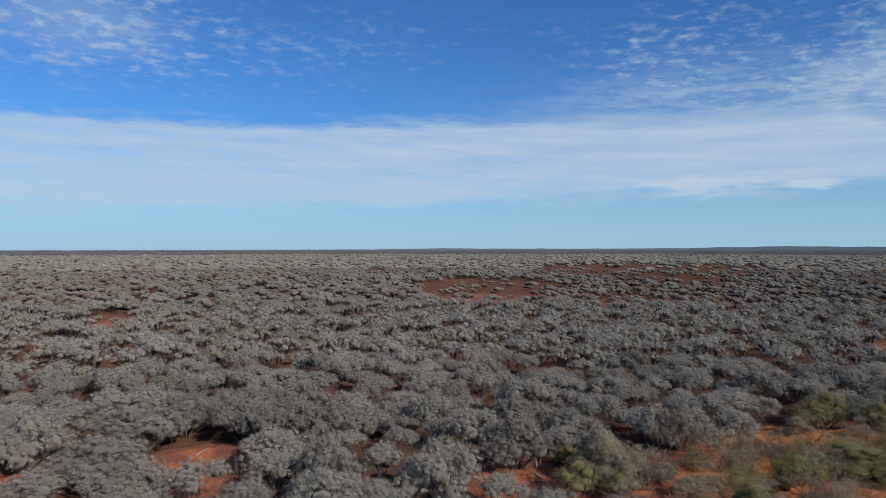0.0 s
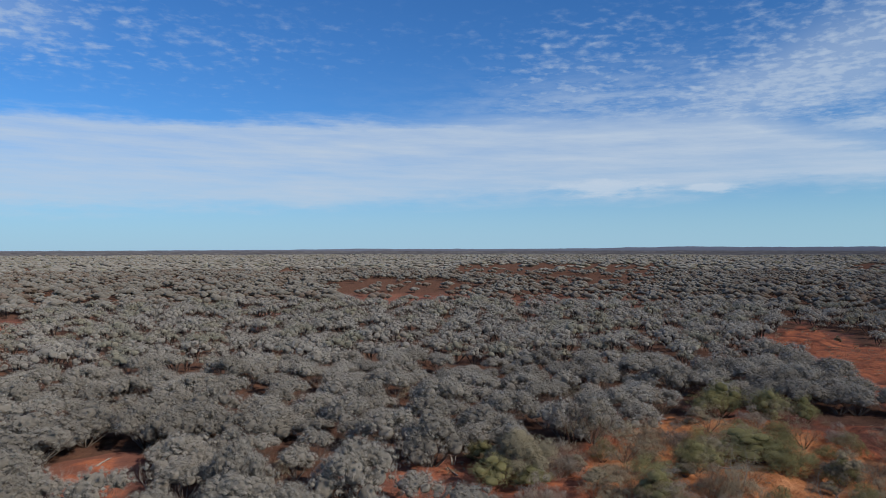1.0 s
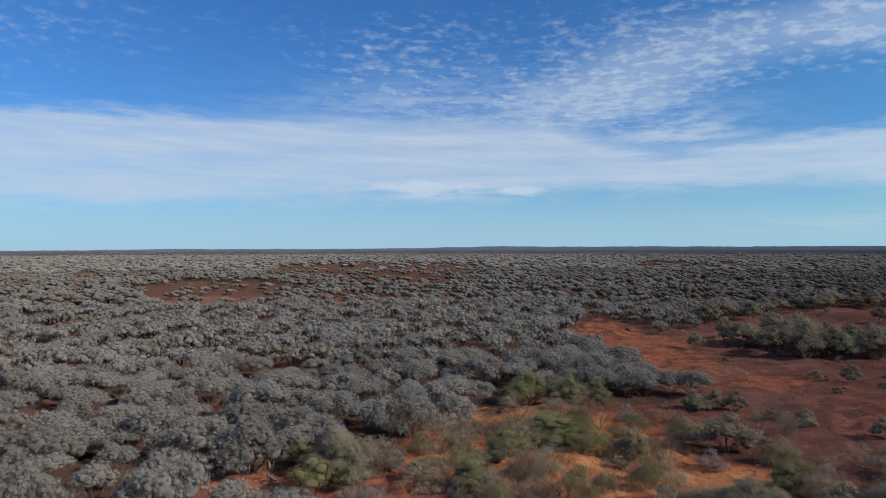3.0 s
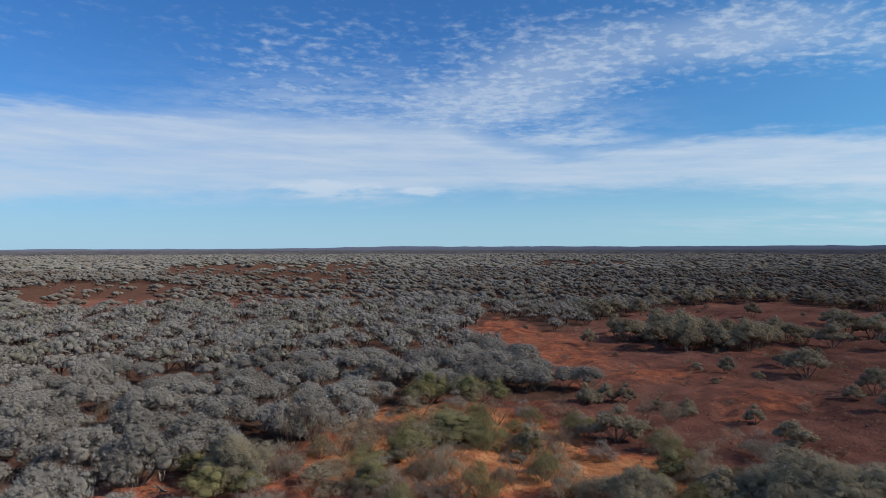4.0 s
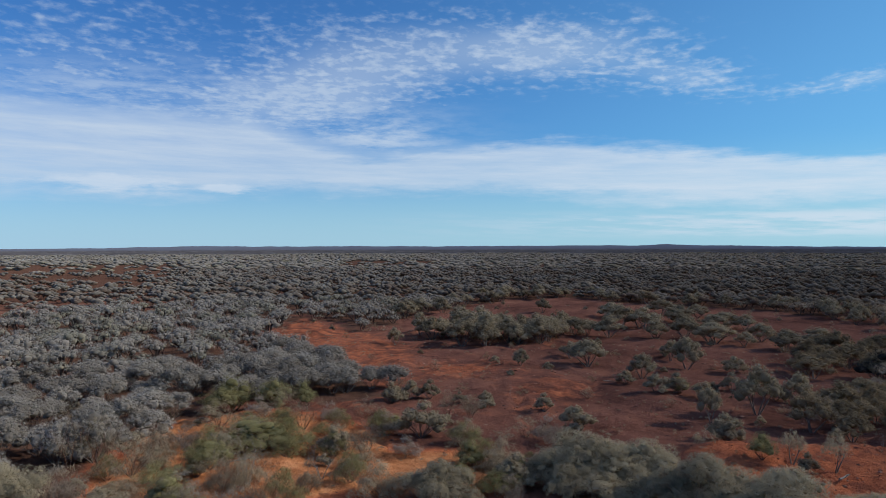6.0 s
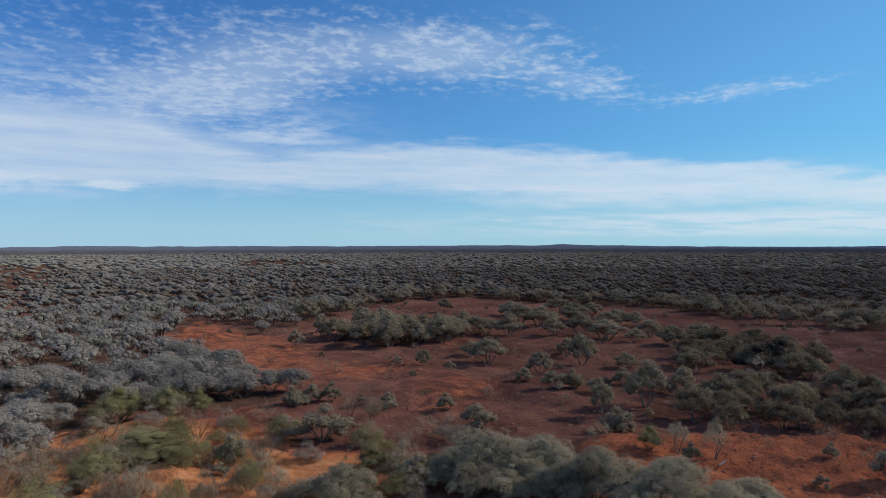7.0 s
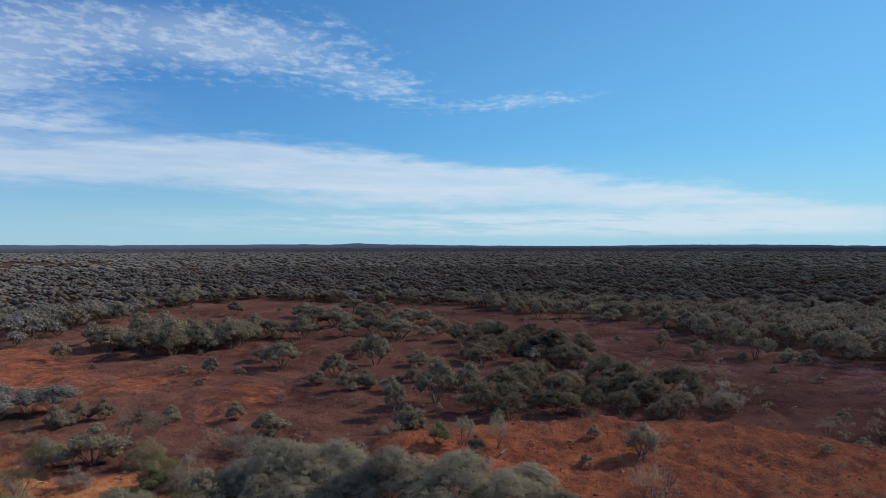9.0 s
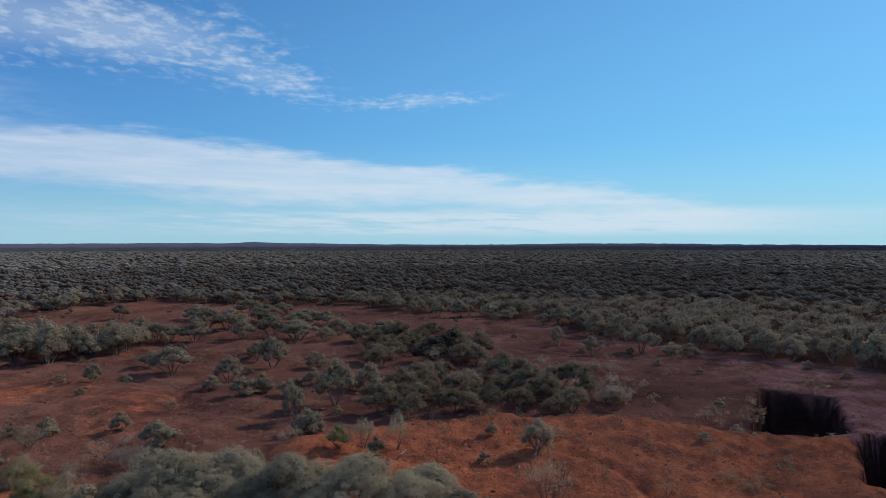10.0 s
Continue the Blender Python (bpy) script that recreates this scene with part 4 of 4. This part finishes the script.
FRINGE = [
    (19.8, 45.8, 3.5, 1.7), (18.6, 39.6, 4.6, 1.5), (23.1, 41.0, 1.9, 2.2), (23.7, 36.5, 3.2, 2.4), (26.0, 37.4, 2.1, 2.1), (29.0, 36.7, 2.5, 2.3), (38.5, 43.7, 3.3, 1.8),
    (28.8, 33.5, 3.8, 2.4), (37.9, 33.0, 2.6, 2.0), (38.3, 30.9, 3.3, 2.3), (34.6, 28.4, 3.5, 1.7), (46.0, 32.3, 2.9, 2.2), (25.7, 48.9, 3.2, 2.0), (30.8, 45.4, 3.6, 1.8),
    (22.1, 51.0, 3.6, 2.1), (18.1, 50.2, 2.6, 1.7), (35.7, 38.2, 2.6, 1.4), (40.5, 37.0, 2.6, 1.6), (32.1, 42.7, 2.6, 1.8), (30.4, 51.9, 3.0, 1.8), (37.5, 48.9, 2.8, 1.7),
    (21.3, 37.9, 3.2, 1.4), (15.9, 42.1, 2.9, 1.4), (38.8, 29.0, 2.6, 1.7)]
SAPLING = [
    (48.4, 14.7, 1.9, 2.4), (48.9, 12.3, 1.8, 2.7), (53.9, 23.5, 0.9, 1.2), (51.1, 1.9, 2.4, 2.2)]
TUFT = [
    (53.8, 5.9, 1.1, 1.3), (55.1, 3.7, 1.4, 1.0), (65.2, -2.6, 1.2, 0.9), (63.4, -0.3, 1.3, 0.8), (53.2, 9.8, 1.2, 1.0), (66.2, -4.5, 1.0, 0.6),
    (64.7, -7.4, 1.1, 0.7), (66.9, -16.6, 2.9, 2.4), (65.7, -12.9, 3.4, 1.8), (63.2, -14.8, 0.8, 1.0), (51.6, -10.2, 1.4, 0.8),
    (46.8, -10.3, 1.8, 0.9), (47.6, -12.9, 1.4, 0.9), (49.0, -14.7, 1.2, 0.7), (44.0, -6.1, 1.7, 1.1), (45.6, -11.0, 1.6, 1.0), (52.5, 5.1, 0.8, 0.6),
    (51.2, -1.5, 0.7, 0.6), (84.1, -27.4, 4.4, 1.9), (82.9, -24.1, 2.9, 1.4), (84.1, -31.0, 2.3, 0.9), (90.6, -5.3, 3.8, 2.7), (80.4, -6.6, 4.1, 1.6),
    (89.0, -22.0, 3.8, 1.8), (96.7, -28.8, 1.3, 1.2)]
taken = []
dice = random.Random(5)
for protos, spots, group in ((trees, UMBRELLA + UMBRELLA_MORE, "mulga trees of the clearing"), (rounds, ROUND, "bushes of the clearing"), (olives, OLIVE, "olive bushes"),
                             (thins, SPARSE, "twiggy bushes"), (saplings, SAPLING, "young trees of the bank"), (feathers, FRINGE, "low bushes on the sand"), (deads, DEAD, "dead trees"), (charred, CHARRED, "charred bushes"), (fronts, FRONT, "thicket shrubs"), (silvers, SILVER, "silver shrubs"), (tufts, TUFT, "saltbushes")):
    for i, (x, y, w, h) in enumerate(spots):
        if protos is trees:
            w, h = w * 1.08, h * 1.02
        elif protos is silvers:
            w, h = w * 0.92, h * 1.0
        elif protos is charred:
            w, h = w * 1.3, h * 1.3
        place(protos[i % len(protos)], x, y, w, h, dice.uniform(0, math.tau), group=group)
        taken.append((x, y, w))


def grove(poly, step, seed, protos, wide, high, group):
    """Plants on a jittered grid within a patch."""
    rs = np.random.RandomState(seed)
    xs, ys = [p[0] for p in poly], [p[1] for p in poly]
    for gx in np.arange(min(xs), max(xs), step):
        for gy in np.arange(min(ys), max(ys), step):
            x, y = gx + rs.uniform(-0.4, 0.4) * step, gy + rs.uniform(-0.4, 0.4) * step
            far = math.hypot(x, y) > 33 and inside(x, y, PIT_A) < -2 and inside(x, y, PIT_B) < -2 and (wide > 3.95 or bare(x, y) > 0.6)
            if inside(x, y, poly) > -0.5 and far and math.hypot(x, y) < 190:
                k = rs.uniform(0.75, 1.25)
                place(protos[rs.randint(len(protos))], x, y, wide * k, high * k * rs.uniform(0.9, 1.1), rs.uniform(0, math.tau), group=group)
                taken.append((x, y, wide))


ENTRANCE = [(r_ * math.sin(radians(a_)), r_ * math.cos(radians(a_))) for a_, r_ in ((7, 41), (8, 50), (12, 58), (22, 62), (36, 66), (40, 60), (30, 46), (26, 41))]
grove(ISLE_A, 3.7, 91, far_trees, 5.4, 3.8, "grove on the red flat")
grove(PENINSULA, 3.3, 99, edge_shrubs, 4.3, 2.7, "thicket shrubs")
grove(ISLE_C, 4.4, 92, dims, 4.8, 3.2, "dark grove")
grove(ISLE_B, 3.3, 93, dims + feathers[1:2], 3.8, 2.8, "shrubs behind the bank")
for poly, step, seed, protos, wide, high, group in ((SAND, 5.2, 94, feathers + thins[:2] + tufts[:1], 2.7, 1.7, "low bushes on the sand"), (MAIN, 8.5, 95, thins + tufts + rounds, 1.5, 1.1, "low bushes on the red flat"), (ENTRANCE, 4.3, 98, feathers + thins[:2], 3.0, 2.0, "low bushes on the sand")):
    grove(poly, step, seed, protos, wide, high, group)
rim_rng = np.random.RandomState(96)
for (ax, ay), (bx, by) in zip(MAIN[21:37], MAIN[22:38]):
    for i in range(int(math.hypot(bx - ax, by - ay) / 4.2)):
        q = rim_rng.uniform(0, 1)
        x, y = ax + (bx - ax) * q + rim_rng.uniform(-5, 4), ay + (by - ay) * q + rim_rng.uniform(-5, 4)
        k = rim_rng.uniform(0.75, 1.15)
        place(far_trees[rim_rng.randint(5)], x, y, 5.4 * k, 4.0 * k, rim_rng.uniform(0, math.tau), group="trees on the rim of the flat")
        taken.append((x, y, 4.0))
taken = np.array(taken)


def scatter(r0, r1, step, seed, a0=-44.0, a1=122.0):
    """Points of a jittered grid in a sector, thinned by the clearings."""
    rs = np.random.RandomState(seed)
    g = np.arange(-r1, r1 + step, step)
    X, Y = np.meshgrid(g, g)
    X[1::2] += step / 2
    X = X.ravel() + rs.uniform(-0.36, 0.36, X.size) * step
    Y = Y.ravel() + rs.uniform(-0.36, 0.36, Y.size) * step
    r, az = np.hypot(X, Y), np.degrees(np.arctan2(X, Y))
    keep = (r > r0) & (r <= r1) & (az > a0) & (az < a1)
    X, Y = X[keep], Y[keep]
    keep = rs.uniform(0, 1, X.size) > bare(X, Y) * 1.02
    X, Y = X[keep], Y[keep]
    if r0 < 150:
        free = np.array([np.all(np.hypot(taken[:, 0] - a, taken[:, 1] - b) > 0.30 * taken[:, 2] + 0.9) for a, b in zip(X, Y)])
        X, Y = X[free], Y[free]
    return X, Y, rs


# the nearest shrubs of the thicket, one by one
NEAR = 88.0
X, Y, rs = scatter(34.0, NEAR, 3.8, 71)
for i, (x, y) in enumerate(zip(X, Y)):
    k = rs.uniform(0.72, 1.32)
    place(shrubs[rs.randint(len(shrubs))], x, y, 4.2 * k, 2.8 * k * rs.uniform(0.85, 1.15), rs.uniform(0, math.tau), group="thicket shrubs")
X, Y, rs = scatter(36.0, 72.0, 7.5, 77)
for x, y in zip(X, Y):
    k = rs.uniform(0.7, 1.3)
    place(thins[rs.randint(len(thins))], x, y, 2.6 * k, 2.2 * k, rs.uniform(0, math.tau), group="twiggy bushes")


def fallen_log(x, y, length, turn, seed):
    """A bleached branch lying on the ground."""
    rng = random.Random(seed)
    pts, rads, p, a = [], [], Vector((-length / 2, 0, 0)), rng.uniform(-0.2, 0.2)
    for i in range(7):
        pts.append(p + Vector((0, 0, 0.06)))
        rads.append(0.075 * (1 - 0.1 * i))
        a += rng.uniform(-0.25, 0.25)
        p = p + Vector((math.cos(a), math.sin(a), 0)) * length / 6
    vs, fs = tube(pts, rads, 6)
    for k in (2, 4):
        d = Vector((0.5, rng.choice((-0.7, 0.7)), 0.25))
        v, f = tube([pts[k], pts[k] + d * length * 0.12, pts[k] + d * length * 0.22 + Vector((0.1, 0, 0.05))], [0.04, 0.03, 0.012], 5)
        fs += [tuple(q + len(vs) for q in g) for g in f]
        vs += v
    ob = mesh_object("fallen_log", [tuple(v) for v in vs], fs, DEAD_WOOD, smooth=True)
    ob.matrix_world = Matrix.Translation((x, y, float(land(x, y)))) @ Matrix.Rotation(turn, 4, "Z")
    tagged(ob, "bleached fallen mulga branch lying on the earth", "log", "fallen logs")


for i, (x, y) in enumerate(LOGS):
    fallen_log(x, y, 1.4 + 0.5 * (i % 3), i * 1.9, 700 + i)
remove(fronts + saplings + feathers + edge_shrubs + dims + charred + shrubs + silvers + trees + far_trees + rounds + olives + thins + deads + tufts)


def thicket(name, label, r0, r1, step, seed, wide, high, kinds, mat, grow=None):
    """Many shrubs of the far thicket in one mesh."""
    X, Y, rs = scatter(r0, r1, step, seed)
    which = rs.randint(0, len(kinds), X.size)
    Z = land(X, Y)
    allv, alln, allt, allh, allk = [], [], [], [], []
    for k, (v, nrm, t) in enumerate(kinds):
        idx = np.where(which == k)[0]
        s = rs.uniform(0.6, 1.35, idx.size)
        w, h = wide * s, high * s * rs.uniform(0.85, 1.2, idx.size)
        a = rs.uniform(0, math.tau, idx.size)
        ca, sa = np.cos(a)[:, None], np.sin(a)[:, None]
        vx, vy = v[None, :, 0] * w[:, None], v[None, :, 1] * w[:, None]
        allv.append(np.stack([X[idx][:, None] + vx * ca - vy * sa, Y[idx][:, None] + vx * sa + vy * ca, Z[idx][:, None] + v[None, :, 2] * h[:, None] - 0.05], -1).reshape(-1, 3))
        nx, ny = nrm[None, :, 0], nrm[None, :, 1]
        alln.append(np.stack([nx * ca - ny * sa, nx * sa + ny * ca, nrm[None, :, 2] + 0 * a[:, None]], -1).reshape(-1, 3))
        own = rs.uniform(0.0, 0.45, idx.size)[:, None]
        allt.append(np.where(t[None, :] < -0.5, -0.9, 0.6 * t[None, :] + own).ravel())
        allh.append(np.repeat(rs.uniform(0, 1, idx.size), len(v)))
        allk.append(np.repeat(sunward_dark(X[idx], Y[idx]), len(v)))
    v = np.concatenate(allv)
    print(name, X.size, len(v) // 2)
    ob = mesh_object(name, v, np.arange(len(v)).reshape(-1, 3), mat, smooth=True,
                     attrs=dict(tint=np.concatenate(allt), hue=np.concatenate(allh), darkened=np.concatenate(allk)), normals=np.concatenate(alln))
    return tagged(ob, label, "scrub", kind="stuff")


def kinds(n, seed, **args):
    return [crown(np.random.RandomState(seed + i), **args) for i in range(n)]


LABEL = "dense grey-green mulga thicket covering the plain"
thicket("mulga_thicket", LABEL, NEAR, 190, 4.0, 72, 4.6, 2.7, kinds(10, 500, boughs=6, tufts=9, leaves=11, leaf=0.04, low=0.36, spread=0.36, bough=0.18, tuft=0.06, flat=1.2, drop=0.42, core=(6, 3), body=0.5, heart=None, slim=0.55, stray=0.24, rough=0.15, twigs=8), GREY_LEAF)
thicket("mulga_thicket_beyond", LABEL, 190, 460, 5.1, 73, 5.9, 2.5, kinds(10, 520, boughs=5, tufts=0, leaves=6, leaf=0.05, low=0.3, spread=0.34, bough=0.19, flat=1.15, drop=0.42, core=(5, 2), slim=0.7, rough=0.16, twigs=3), GREY_LEAF)
thicket("distant_scrub", "grey-green scrub fading towards the horizon", 460, 1400, 10.5, 74, 11.0, 2.5, kinds(9, 540, boughs=2, tufts=0, leaves=3, leaf=0.15, low=0.16, spread=0.28, bough=0.3, flat=1.3, core=(4, 2), slim=0.8, rough=0.25), GREY_LEAF)


# ---- small growth and stones of the open ground ----
def small_growth():
    rs = np.random.RandomState(88)
    n = 20000
    az, r = np.radians(rs.uniform(-10, 120, n)), np.sqrt(rs.uniform(30.0 ** 2, 150.0 ** 2, n))
    X, Y = r * np.sin(az), r * np.cos(az)
    keep = (rs.uniform(0, 1, n) < bare(X, Y)) & (ripple(X, 0.6 * Y, 13, 41) + 0.7 * ripple(X, Y, 4, 42) > 0.15) & (inside(X, Y, PIT_A) < -0.5) & (inside(X, Y, PIT_B) < -0.5)
    X, Y = X[keep], Y[keep]
    Z = land(X, Y)
    kind = kinds(5, 600, boughs=2, tufts=0, leaves=14, leaf=0.4, low=0.0, spread=0.25, bough=0.28, flat=1.0, core=None, slim=0.22, lift=1.5)
    V, N, T, H = [], [], [], []
    for k, (v, nrm, t) in enumerate(kind):
        for i in range(k, len(X), len(kind)):
            w = 0.16 + 0.55 * rs.uniform(0, 1) ** 2
            V.append(v * (w, w, w * rs.uniform(0.4, 0.8)) + (X[i], Y[i], Z[i] - 0.02))
            N.append(nrm)
            T.append(np.where(t < -0.5, -0.9, np.maximum(t + rs.uniform(-0.6, 0.3), -0.1)))
            H.append(np.full(len(v), rs.uniform(0.0, 0.6)))
    v = np.concatenate(V)
    ob = mesh_object("low_scrub", v, np.arange(len(v)).reshape(-1, 3), DRY_LEAF, smooth=True, attrs=dict(tint=np.concatenate(T), hue=np.concatenate(H)), normals=np.concatenate(N))
    tagged(ob, "dry low tussocks dotted over the red earth", "tussock", kind="stuff")


def stones():
    rs = np.random.RandomState(89)
    n = 16000
    az, r = np.radians(rs.uniform(-10, 120, n)), np.sqrt(rs.uniform(30.0 ** 2, 105.0 ** 2, n))
    az[9000:], r[9000:] = np.radians(rs.uniform(62, 116, n - 9000)), rs.uniform(33, 62, n - 9000)
    X, Y = r * np.sin(az), r * np.cos(az)
    keep = (bare(X, Y) > 0.5) & (inside(X, Y, PIT_A) < -0.3) & (inside(X, Y, PIT_B) < -0.3)
    X, Y = X[keep], Y[keep]
    Z = land(X, Y)
    octa = np.array(((1, 0, 0), (0, 1, 0), (-1, 0, 0), (0, -1, 0), (0, 0, 0.45), (0, 0, -0.5)))
    face = np.array(((0, 1, 4), (1, 2, 4), (2, 3, 4), (3, 0, 4), (1, 0, 5), (2, 1, 5), (3, 2, 5), (0, 3, 5)))
    m = len(X)
    size = np.where(np.arange(n)[keep] < 9000, 0.05 + 0.2 * rs.uniform(0, 1, m) ** 4, 0.03 + 0.07 * rs.uniform(0, 1, m) ** 3)
    v = octa[None] * rs.uniform(0.6, 1.3, (m, 6, 1)) * size[:, None, None] * rs.uniform(0.6, 1.3, (m, 1, 3))
    v = v + np.stack([X, Y, Z], -1)[:, None, :]
    f = face[None] + 6 * np.arange(m)[:, None, None]
    ob = mesh_object("gravel_stones", v.reshape(-1, 3), f.reshape(-1, 3), STONE)
    tagged(ob, "scattered dark red ironstone pieces on bare earth", "stones", kind="stuff")


small_growth()
stones()
